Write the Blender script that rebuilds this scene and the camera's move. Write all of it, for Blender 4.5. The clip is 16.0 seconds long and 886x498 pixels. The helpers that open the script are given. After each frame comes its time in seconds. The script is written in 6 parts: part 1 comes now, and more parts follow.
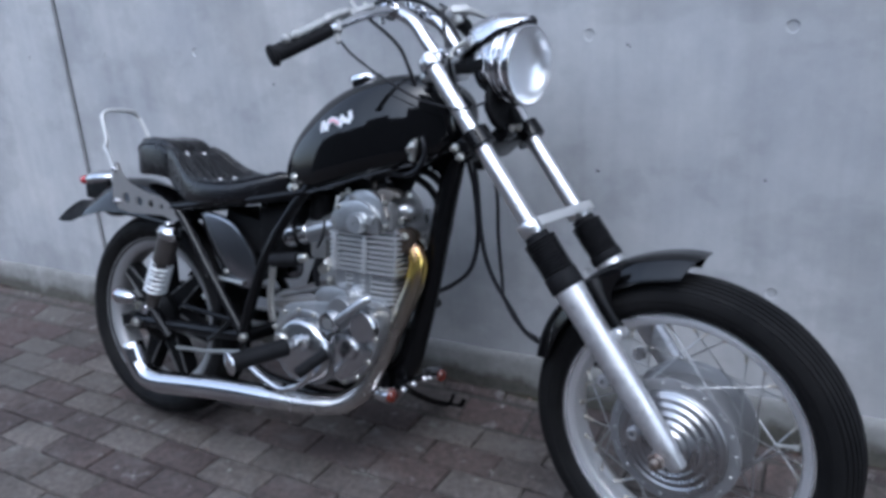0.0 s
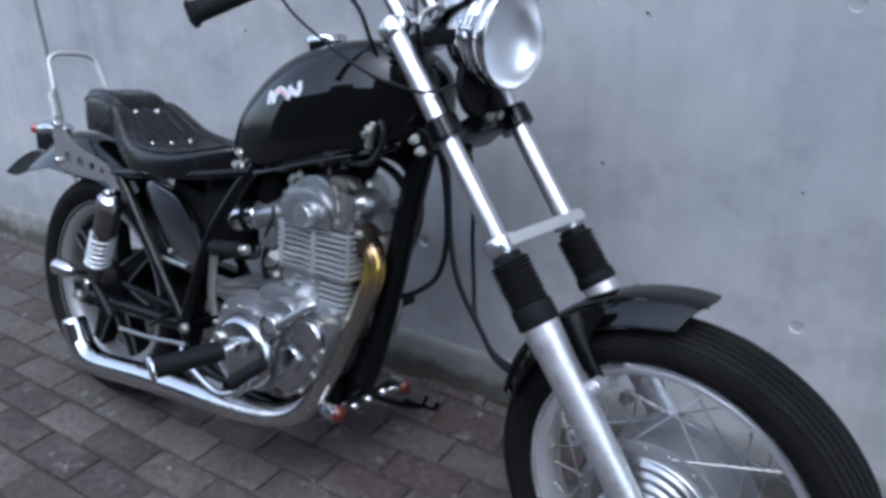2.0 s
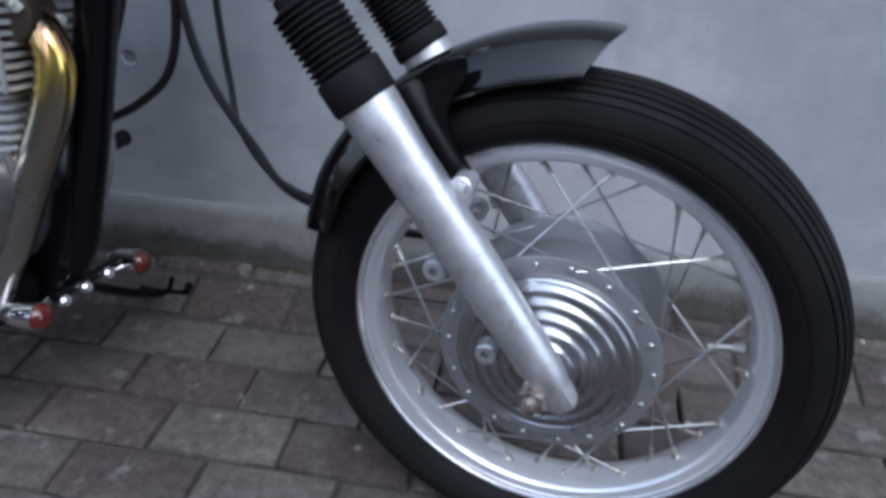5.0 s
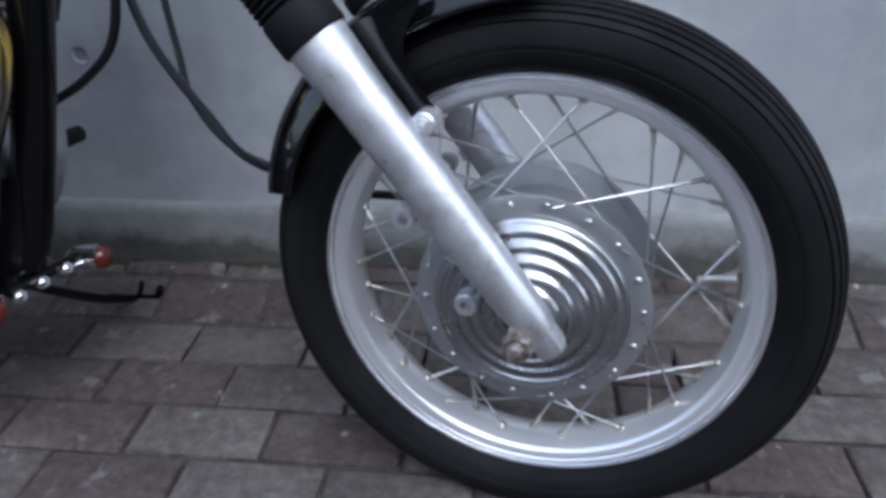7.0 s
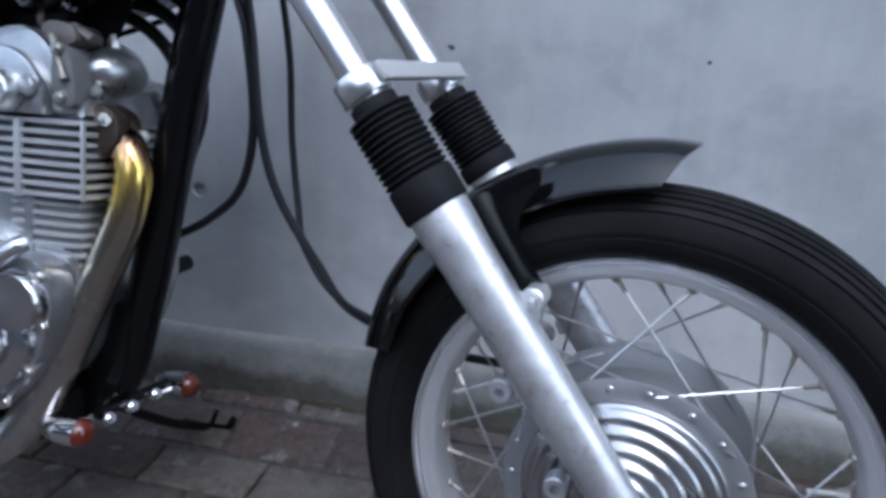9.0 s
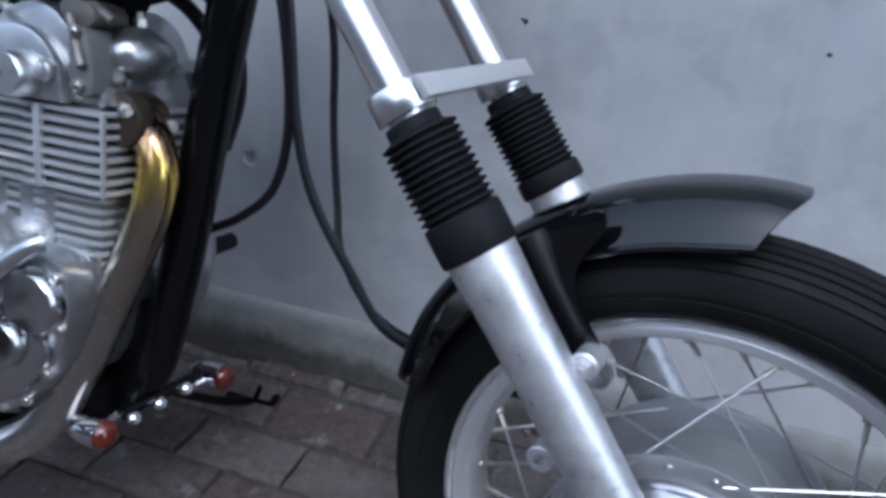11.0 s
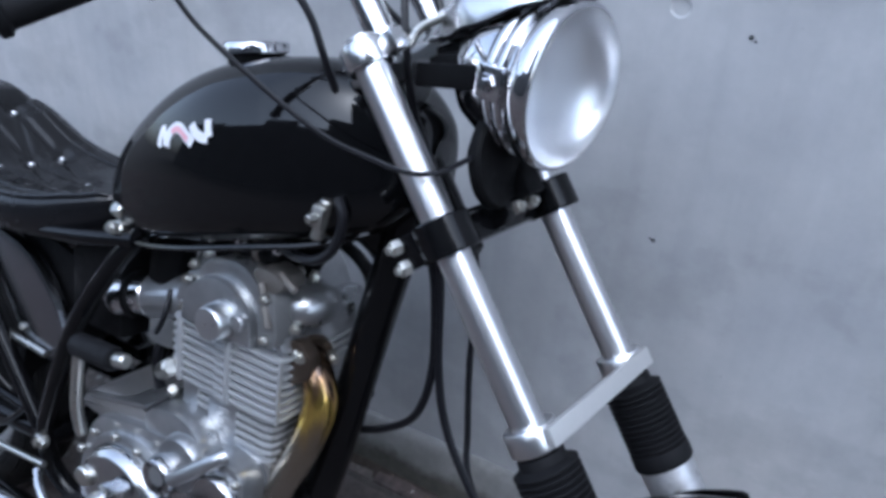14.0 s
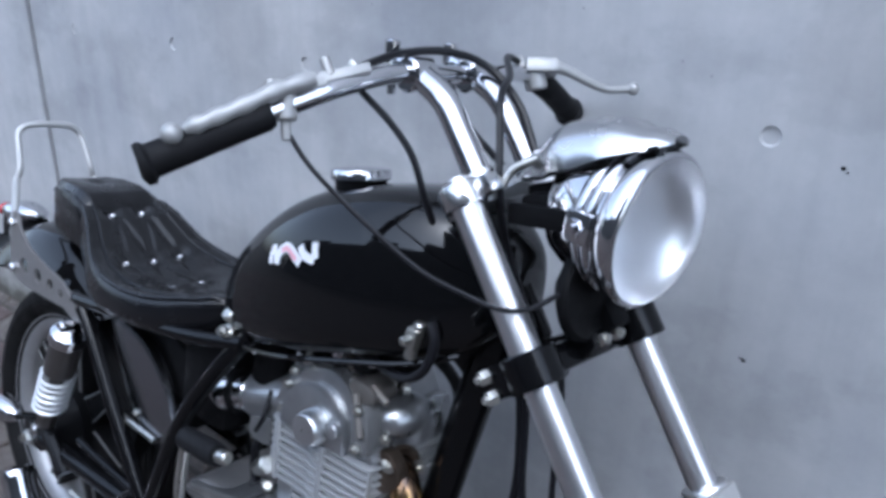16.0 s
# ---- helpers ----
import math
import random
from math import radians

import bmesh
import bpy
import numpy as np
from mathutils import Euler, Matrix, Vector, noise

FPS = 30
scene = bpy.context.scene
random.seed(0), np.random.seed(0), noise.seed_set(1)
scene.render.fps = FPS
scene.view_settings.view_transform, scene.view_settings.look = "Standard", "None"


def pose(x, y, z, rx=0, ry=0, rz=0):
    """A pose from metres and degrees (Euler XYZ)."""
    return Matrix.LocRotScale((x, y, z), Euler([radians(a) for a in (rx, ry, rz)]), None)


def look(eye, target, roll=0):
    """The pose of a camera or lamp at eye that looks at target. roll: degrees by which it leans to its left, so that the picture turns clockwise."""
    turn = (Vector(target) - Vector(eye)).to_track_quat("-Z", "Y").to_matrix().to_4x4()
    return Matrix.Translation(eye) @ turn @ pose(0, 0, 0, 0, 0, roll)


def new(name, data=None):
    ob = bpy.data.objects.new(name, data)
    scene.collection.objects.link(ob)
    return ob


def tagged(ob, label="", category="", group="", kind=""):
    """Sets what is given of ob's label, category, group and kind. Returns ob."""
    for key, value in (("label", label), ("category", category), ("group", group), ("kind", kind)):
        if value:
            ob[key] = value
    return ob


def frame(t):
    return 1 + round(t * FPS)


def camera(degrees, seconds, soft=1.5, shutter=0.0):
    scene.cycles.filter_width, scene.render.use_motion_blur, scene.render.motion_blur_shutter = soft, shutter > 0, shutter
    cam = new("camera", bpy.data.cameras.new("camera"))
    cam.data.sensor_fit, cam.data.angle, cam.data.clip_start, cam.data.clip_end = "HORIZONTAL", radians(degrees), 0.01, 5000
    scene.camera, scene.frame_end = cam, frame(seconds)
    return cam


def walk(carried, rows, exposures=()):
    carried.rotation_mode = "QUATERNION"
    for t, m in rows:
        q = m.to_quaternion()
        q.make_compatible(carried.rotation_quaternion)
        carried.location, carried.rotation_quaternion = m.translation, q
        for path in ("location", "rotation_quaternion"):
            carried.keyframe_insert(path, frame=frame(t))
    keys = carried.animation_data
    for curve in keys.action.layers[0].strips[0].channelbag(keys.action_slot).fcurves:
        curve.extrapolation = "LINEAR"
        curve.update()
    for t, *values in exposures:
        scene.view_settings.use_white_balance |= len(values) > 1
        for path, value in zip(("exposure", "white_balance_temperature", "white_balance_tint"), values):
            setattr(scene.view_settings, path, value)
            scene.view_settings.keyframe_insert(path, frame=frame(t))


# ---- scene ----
cam = camera(62.5, 16.0, soft=3.7)
PATH = [
    (0, (0.274, -1.342, 1.131), (-0.684, 0.303, 0.517), -3.7),
    (0.5, (0.276, -1.27, 1.143), (-0.676, 0.352, 0.464), -4.5),
    (1, (0.268, -1.183, 1.17), (-0.657, 0.431, 0.436), -2.5),
    (1.5, (0.248, -1.091, 1.179), (-0.717, 0.494, 0.434), -0.7),
    (2, (0.248, -1.007, 1.173), (-0.765, 0.53, 0.391), -1.3),
    (2.5, (0.197, -0.937, 1.154), (-0.7, 0.616, 0.27), -1.7),
    (3, (0.098, -0.867, 1.108), (-0.569, 0.749, 0.136), 1.1),
    (3.5, (0.033, -0.827, 1.047), (-0.396, 0.85, 0.045), 1.8),
    (4, (-0.004, -0.769, 0.981), (-0.3, 0.912, -0.061), 2.6),
    (4.5, (-0.007, -0.738, 0.916), (-0.27, 0.932, -0.153), 2.7),
    (7, (0.011, -0.74, 0.777), (-0.211, 0.97, -0.237), -2.0),
    (7.5, (0.026, -0.761, 0.766), (-0.198, 0.953, -0.241), -2.2),
    (8, (0.028, -0.779, 0.807), (-0.237, 0.96, -0.144), -0.5),
    (8.5, (0.015, -0.787, 0.829), (-0.336, 1.016, 0.037), -0.4),
    (9, (-0.032, -0.737, 0.802), (-0.447, 1.105, 0.143), 2.0),
    (11.5, (-0.046, -0.57, 0.921), (-0.677, 1.062, -0.048), 4.1),
    (12, (-0.059, -0.543, 1.001), (-0.711, 0.992, -0.102), 6.4),
    (12.5, (-0.072, -0.555, 1.056), (-0.762, 0.925, -0.099), 6.8),
    (13, (-0.092, -0.573, 1.118), (-0.786, 0.91, -0.03), 7.3),
    (13.5, (-0.1, -0.571, 1.154), (-0.849, 0.974, 0.129), 5.1),
    (14, (-0.093, -0.577, 1.195), (-0.951, 0.986, 0.288), 3.2),
    (14.5, (-0.085, -0.578, 1.211), (-1.054, 0.949, 0.357), 2.1),
    (15, (-0.085, -0.581, 1.237), (-1.133, 0.914, 0.42), 1.2),
    (15.5, (-0.088, -0.586, 1.256), (-1.198, 0.896, 0.501), 0.7),
    (16, (-0.092, -0.59, 1.272), (-1.195, 0.902, 0.525), 1.8),
]
walk(cam, [(t, look(eye, target, roll)) for t, eye, target, roll in PATH],
     exposures=[(0, 1.52, 5370, 9), (4, 1.53, 5370, 9), (7.5, 1.66, 5450, 9), (9, 1.66, 5330, 9), (12, 1.58, 5300, 9), (14, 1.6, 5300, 9), (16, 1.63, 5330, 9)])

# ---- world, sun and exposure ----
world = bpy.data.worlds.new("overcast_sky")
scene.world = world
world.use_nodes = True
wn, wl = world.node_tree.nodes, world.node_tree.links
sky = wn.new("ShaderNodeTexSky")
sky.sky_type = "NISHITA"
sky.sun_disc = False
sky.sun_elevation, sky.sun_rotation = radians(52), radians(148)
sky.air_density, sky.dust_density, sky.ozone_density = 1.0, 3.0, 1.0
veil = wn.new("ShaderNodeHueSaturation")
veil.inputs["Saturation"].default_value = 0.45
wl.new(sky.outputs[0], veil.inputs["Color"])
wl.new(veil.outputs[0], wn["Background"].inputs[0])
wn["Background"].inputs[1].default_value = 0.15
sun = new("sun", bpy.data.lights.new("sun", "SUN"))
sun.data.energy, sun.data.angle, sun.data.color = 0.15, radians(120), (1.0, 0.96, 0.9)
sun.matrix_world = look((0.9, -2.2, 3.6), (-0.6, 0.2, 0.3))


# ---- materials ----
def material(name, colour, rough=0.5, metal=0.0, coat=0.0, spec=0.5):
    m = bpy.data.materials.new(name)
    m.use_nodes = True
    b = m.node_tree.nodes["Principled BSDF"]
    b.inputs["Base Color"].default_value = (*colour, 1)
    b.inputs["Roughness"].default_value = rough
    b.inputs["Metallic"].default_value = metal
    b.inputs["Coat Weight"].default_value = coat
    b.inputs["Coat Roughness"].default_value = 0.04
    b.inputs["Specular IOR Level"].default_value = spec
    return m


def node(m, kind, **values):
    n = m.node_tree.nodes.new(kind)
    for key, value in values.items():
        n.inputs[key].default_value = value
    return n


def wire(m, a, b):
    m.node_tree.links.new(a, b)


def coords(m, scale=(1, 1, 1), where="Object"):
    tc = m.node_tree.nodes.new("ShaderNodeTexCoord")
    mp = node(m, "ShaderNodeMapping", Scale=scale)
    wire(m, tc.outputs[where], mp.inputs[0])
    return mp.outputs[0]


def noise_tex(m, vec, scale, detail=4.0, rough=0.6):
    n = node(m, "ShaderNodeTexNoise", Scale=scale, Detail=detail, Roughness=rough)
    wire(m, vec, n.inputs["Vector"])
    return n.outputs["Fac"]


def ramp(m, fac, stops):
    r = m.node_tree.nodes.new("ShaderNodeValToRGB")
    e = r.color_ramp.elements
    while len(e) < len(stops):
        e.new(0.5)
    for i, (p, c) in enumerate(stops):
        e[i].position = p
        e[i].color = (*c, 1) if len(c) == 3 else c
    wire(m, fac, r.inputs[0])
    return r.outputs[0]


def grey(v):
    return (v, v, v)


def mix(m, fac, a, b, mode="MIX"):
    n = m.node_tree.nodes.new("ShaderNodeMix")
    n.data_type = "RGBA"
    n.blend_type = mode
    for sock, val in ((n.inputs[0], fac), (n.inputs[6], a), (n.inputs[7], b)):
        if isinstance(val, (int, float)):
            sock.default_value = val
        elif isinstance(val, tuple):
            sock.default_value = (*val, 1)
        else:
            wire(m, val, sock)
    return n.outputs[2]


def bump(m, fac, strength, distance=0.002):
    n = node(m, "ShaderNodeBump", Strength=strength, Distance=distance)
    wire(m, fac, n.inputs["Height"])
    wire(m, n.outputs[0], m.node_tree.nodes["Principled BSDF"].inputs["Normal"])


def put(m, socket, out):
    wire(m, out, m.node_tree.nodes["Principled BSDF"].inputs[socket])


def worn(m, rough_lo, rough_hi, scale=40, dents=0.0):
    v = coords(m)
    n = noise_tex(m, v, scale)
    put(m, "Roughness", ramp(m, n, [(0.3, grey(rough_lo)), (0.7, grey(rough_hi))]))
    if dents:
        bump(m, noise_tex(m, v, scale * 3), dents, 0.001)
    return m


chrome = worn(material("chrome", (0.63, 0.63, 0.65), 0.06, 1.0), 0.05, 0.12, 18)
satin_alloy = worn(material("satin_alloy", (0.66, 0.67, 0.68), 0.35, 1.0), 0.26, 0.42, 60, 0.05)
polished_alloy = worn(material("polished_alloy", (0.66, 0.66, 0.67), 0.15, 1.0), 0.16, 0.3, 35)
dark_alloy = worn(material("dark_alloy", (0.13, 0.13, 0.13), 0.6, 0.3), 0.5, 0.7, 60)
rim_alloy = worn(material("rim_alloy", (0.84, 0.84, 0.85), 0.34, 0.74), 0.3, 0.38, 14)
lip_alloy = worn(material("lip_alloy", (0.85, 0.85, 0.86), 0.25, 0.9), 0.2, 0.27, 12)
fin_alloy = worn(material("fin_alloy", (0.45, 0.455, 0.46), 0.4, 0.6), 0.32, 0.5, 45, 0.05)
burnt = worn(material("burnt_steel", (0.085, 0.065, 0.05), 0.4, 0.8), 0.25, 0.5, 70, 0.05)
cover_alloy = worn(material("cover_alloy", (0.52, 0.52, 0.53), 0.2, 1.0), 0.14, 0.26, 30, 0.03)
hub_cover_alloy = worn(material("hub_cover_alloy", (0.45, 0.45, 0.46), 0.3, 1.0), 0.24, 0.34, 12)
brown_grey = worn(material("grimy_bracket", (0.15, 0.138, 0.126), 0.45, 0.6), 0.35, 0.6, 70, 0.05)
spring_steel = worn(material("spring_steel", (0.7, 0.71, 0.72), 0.4, 0.6), 0.34, 0.46, 40)
spoke_steel = worn(material("spoke_steel", (0.42, 0.42, 0.42), 0.35, 0.9), 0.28, 0.42, 90)
fork_alloy = worn(material("fork_alloy", (0.74, 0.74, 0.75), 0.45, 0.88), 0.34, 0.54, 25)
fa = coords(fork_alloy)
put(fork_alloy, "Base Color", ramp(fork_alloy, noise_tex(fork_alloy, fa, 70, 6, 0.7), [(0.3, (0.36, 0.35, 0.34)), (0.4, (0.6, 0.6, 0.61)), (0.7, (0.74, 0.74, 0.75))]))
bump(fork_alloy, noise_tex(fork_alloy, fa, 160, 5, 0.65), 0.16, 0.0012)
fork_chrome = worn(material("fork_chrome", (0.74, 0.74, 0.75), 0.3, 1.0), 0.28, 0.33, 5)
cover_grey = worn(material("side_cover_chrome", (0.3, 0.305, 0.325), 0.2, 1.0), 0.14, 0.24, 8)
smoked = worn(material("smoked_chrome", (0.06, 0.053, 0.05), 0.4, 0.4), 0.35, 0.5, 20)
nipple_brass = worn(material("nipple_brass", (0.5, 0.47, 0.41), 0.35, 0.9), 0.3, 0.45, 90)
hub_alloy = worn(material("hub_alloy", (0.34, 0.34, 0.345), 0.5, 0.75), 0.42, 0.58, 50, 0.05)
cast_alloy = material("cast_alloy", (0.4, 0.41, 0.42), 0.42, 0.88)
cv = coords(cast_alloy)
put(cast_alloy, "Base Color", ramp(cast_alloy, noise_tex(cast_alloy, cv, 14, 4), [(0.3, (0.32, 0.327, 0.335)), (0.5, (0.4, 0.407, 0.415)), (0.68, (0.48, 0.485, 0.495))]))
put(cast_alloy, "Roughness", ramp(cast_alloy, noise_tex(cast_alloy, cv, 12), [(0.3, grey(0.26)), (0.7, grey(0.36))]))
bump(cast_alloy, noise_tex(cast_alloy, cv, 260, 5, 0.7), 0.06, 0.0008)
plate_grey = worn(material("grey_plate", (0.28, 0.27, 0.265), 0.45, 0.7), 0.38, 0.55, 50)
brace_grey = worn(material("brushed_grey", (0.46, 0.46, 0.455), 0.5, 0.5), 0.45, 0.6, 80)
steel = worn(material("zinc_steel", (0.55, 0.54, 0.5), 0.32, 1.0), 0.24, 0.45, 120)
dull_alloy = worn(material("dull_alloy", (0.36, 0.36, 0.355), 0.5, 0.5), 0.42, 0.55, 60, 0.04)
rusty = material("rusty_steel", (0.2, 0.15, 0.12), 0.6, 0.6)
put(rusty, "Base Color", ramp(rusty, noise_tex(rusty, coords(rusty), 120), [(0.35, (0.1, 0.065, 0.05)), (0.65, (0.3, 0.27, 0.25))]))
gloss_black = material("gloss_black_paint", (0.003, 0.003, 0.0035), 0.1, 0.0, 0.0, 0.42)
put(gloss_black, "Roughness", ramp(gloss_black, noise_tex(gloss_black, coords(gloss_black), 14), [(0.3, grey(0.03)), (0.7, grey(0.07))]))
frame_black = worn(material("frame_black_paint", (0.003, 0.003, 0.0035), 0.2, 0.0, 0.0, 0.25), 0.12, 0.24, 40)
matt_black = worn(material("matt_black", (0.0035, 0.0035, 0.004), 0.55, 0.0, 0.0, 0.12), 0.45, 0.7, 60)
cable_black = material("cable_black", (0.007, 0.007, 0.009), 0.38, 0.0, 0.0, 0.3)
rubber = material("tyre_rubber", (0.01, 0.01, 0.011), 0.6, 0.0, 0.0, 0.08)
rv = coords(rubber)
put(rubber, "Base Color", ramp(rubber, noise_tex(rubber, rv, 9), [(0.3, (0.007, 0.007, 0.0075)), (0.75, (0.014, 0.0135, 0.0135))]))
put(rubber, "Roughness", ramp(rubber, noise_tex(rubber, rv, 30), [(0.3, grey(0.48)), (0.7, grey(0.75))]))
bump(rubber, noise_tex(rubber, rv, 300), 0.1, 0.0006)
boot_rubber = worn(material("boot_rubber", (0.008, 0.008, 0.009), 0.6, 0.0, 0.0, 0.14), 0.5, 0.75, 40, 0.05)
leather = material("black_leather", (0.005, 0.005, 0.006), 0.36, 0.0, 0.0, 0.42)
lv = coords(leather)
put(leather, "Roughness", ramp(leather, noise_tex(leather, lv, 24), [(0.3, grey(0.19)), (0.7, grey(0.3))]))
vor = node(leather, "ShaderNodeTexVoronoi", Scale=420.0)
wire(leather, lv, vor.inputs["Vector"])
bump(leather, vor.outputs["Distance"], 0.16, 0.0008)
amber = material("amber_lens", (0.085, 0.011, 0.005), 0.15, 0.0, 0.5)
red_lens = material("red_lens", (0.36, 0.014, 0.02), 0.2, 0.0, 0.4)
white_paint = worn(material("white_paint", (0.78, 0.78, 0.8), 0.35), 0.3, 0.5, 60)
pink_paint = worn(material("pink_paint", (0.75, 0.4, 0.45), 0.35), 0.3, 0.5, 60)
reflector = material("reflector_mirror", (0.82, 0.83, 0.85), 0.34, 1.0)
glass = material("lens_glass", (0.97, 0.98, 1.0), 0.12)
glass.node_tree.nodes["Principled BSDF"].inputs["Transmission Weight"].default_value = 1.0
glass.node_tree.nodes["Principled BSDF"].inputs["IOR"].default_value = 1.3
gw = node(glass, "ShaderNodeTexWave", Scale=38.0, Distortion=0.4)
wire(glass, coords(glass), gw.inputs["Vector"])
bump(glass, gw.outputs["Fac"], 0.35, 0.001)

# exhaust steel: straw and brown heat colours near the port, plain chrome further down
pipe_metal = material("heat_stained_pipe", (0.7, 0.66, 0.6), 0.14, 1.0)
pv = coords(pipe_metal)
sep = node(pipe_metal, "ShaderNodeSeparateXYZ")
wire(pipe_metal, pv, sep.inputs[0])
wob = node(pipe_metal, "ShaderNodeMath", )
wob.operation = "MULTIPLY_ADD"
wire(pipe_metal, noise_tex(pipe_metal, coords(pipe_metal, (1, 1, 0.12)), 70, 3, 0.5), wob.inputs[0])
wob.inputs[1].default_value = 0.12
wire(pipe_metal, sep.outputs[2], wob.inputs[2])
put(pipe_metal, "Base Color", ramp(pipe_metal, wob.outputs[0], [(0.25, (0.7, 0.69, 0.67)), (0.33, (0.5, 0.48, 0.46)), (0.47, (0.42, 0.39, 0.35)), (0.59, (0.4, 0.35, 0.27)), (0.615, (0.5, 0.38, 0.2)), (0.634, (0.95, 0.7, 0.17)), (0.655, (0.8, 0.54, 0.14)), (0.68, (0.36, 0.22, 0.12)), (0.7, (0.05, 0.038, 0.032))]))
put(pipe_metal, "Roughness", ramp(pipe_metal, noise_tex(pipe_metal, pv, 9), [(0.3, grey(0.2)), (0.7, grey(0.3))]))

# board-marked concrete with blotches, drips and small pores
concrete = material("concrete", (0.36, 0.36, 0.37), 0.8)
kv = coords(concrete)
stain = ramp(concrete, noise_tex(concrete, kv, 1.7, 8, 0.64), [(0.32, (0.3, 0.308, 0.325)), (0.5, (0.37, 0.375, 0.383)), (0.66, (0.44, 0.438, 0.438))])
drip_v = coords(concrete, (12, 12, 0.8))
drip = ramp(concrete, noise_tex(concrete, drip_v, 1.2, 5, 0.6), [(0.34, grey(0.935)), (0.5, grey(1.0)), (0.66, grey(1.05))])
cloud = ramp(concrete, noise_tex(concrete, coords(concrete, (1, 1, 1.5)), 3.4, 9, 0.58), [(0.4, grey(0.9)), (0.48, grey(0.98)), (0.51, grey(1.05)), (0.7, grey(1.1))])
fine = ramp(concrete, noise_tex(concrete, kv, 30, 6, 0.7), [(0.3, grey(0.955)), (0.7, grey(1.03))])
pore = node(concrete, "ShaderNodeTexVoronoi", Scale=26.0)
wire(concrete, kv, pore.inputs["Vector"])
pore_m = ramp(concrete, pore.outputs["Distance"], [(0.03, grey(0.55)), (0.06, grey(1.0))])
gate = ramp(concrete, noise_tex(concrete, kv, 5, 2), [(0.56, grey(1.0)), (0.62, grey(0.0))])
pores = mix(concrete, gate, pore_m, (1.0, 1.0, 1.0))
put(concrete, "Base Color", mix(concrete, 1.0, mix(concrete, 1.0, mix(concrete, 1.0, mix(concrete, 1.0, stain, cloud, "MULTIPLY"), drip, "MULTIPLY"), fine, "MULTIPLY"), pores, "MULTIPLY"))
put(concrete, "Roughness", ramp(concrete, noise_tex(concrete, kv, 8), [(0.3, grey(0.62)), (0.7, grey(0.85))]))
bump(concrete, noise_tex(concrete, kv, 60, 6, 0.7), 0.1, 0.003)

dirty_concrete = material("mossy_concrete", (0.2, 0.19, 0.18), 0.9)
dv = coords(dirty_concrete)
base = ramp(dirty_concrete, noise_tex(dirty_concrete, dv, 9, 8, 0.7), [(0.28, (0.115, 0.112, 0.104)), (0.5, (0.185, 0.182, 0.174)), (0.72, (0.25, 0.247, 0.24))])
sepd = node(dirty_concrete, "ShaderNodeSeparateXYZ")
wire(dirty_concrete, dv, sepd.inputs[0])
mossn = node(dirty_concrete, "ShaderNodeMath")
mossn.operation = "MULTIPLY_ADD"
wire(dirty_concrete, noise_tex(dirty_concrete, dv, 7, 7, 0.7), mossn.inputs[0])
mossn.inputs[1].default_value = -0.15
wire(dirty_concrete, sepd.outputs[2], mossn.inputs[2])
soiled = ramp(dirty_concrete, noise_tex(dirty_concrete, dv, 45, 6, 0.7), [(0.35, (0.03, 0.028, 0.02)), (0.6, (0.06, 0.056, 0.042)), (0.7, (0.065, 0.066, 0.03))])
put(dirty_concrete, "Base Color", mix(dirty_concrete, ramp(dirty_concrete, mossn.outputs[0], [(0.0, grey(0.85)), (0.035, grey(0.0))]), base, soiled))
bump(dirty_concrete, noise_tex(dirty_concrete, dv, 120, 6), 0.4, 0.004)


RED_CLAY = [(0.0, (0.059, 0.043, 0.039)), (0.3, (0.051, 0.038, 0.035)), (0.6, (0.065, 0.046, 0.041)), (1.0, (0.057, 0.045, 0.041))]
GREY_CLAY = [(0.0, (0.074, 0.062, 0.055)), (0.3, (0.087, 0.073, 0.064)), (0.6, (0.069, 0.056, 0.05)), (1.0, (0.1, 0.085, 0.076))]


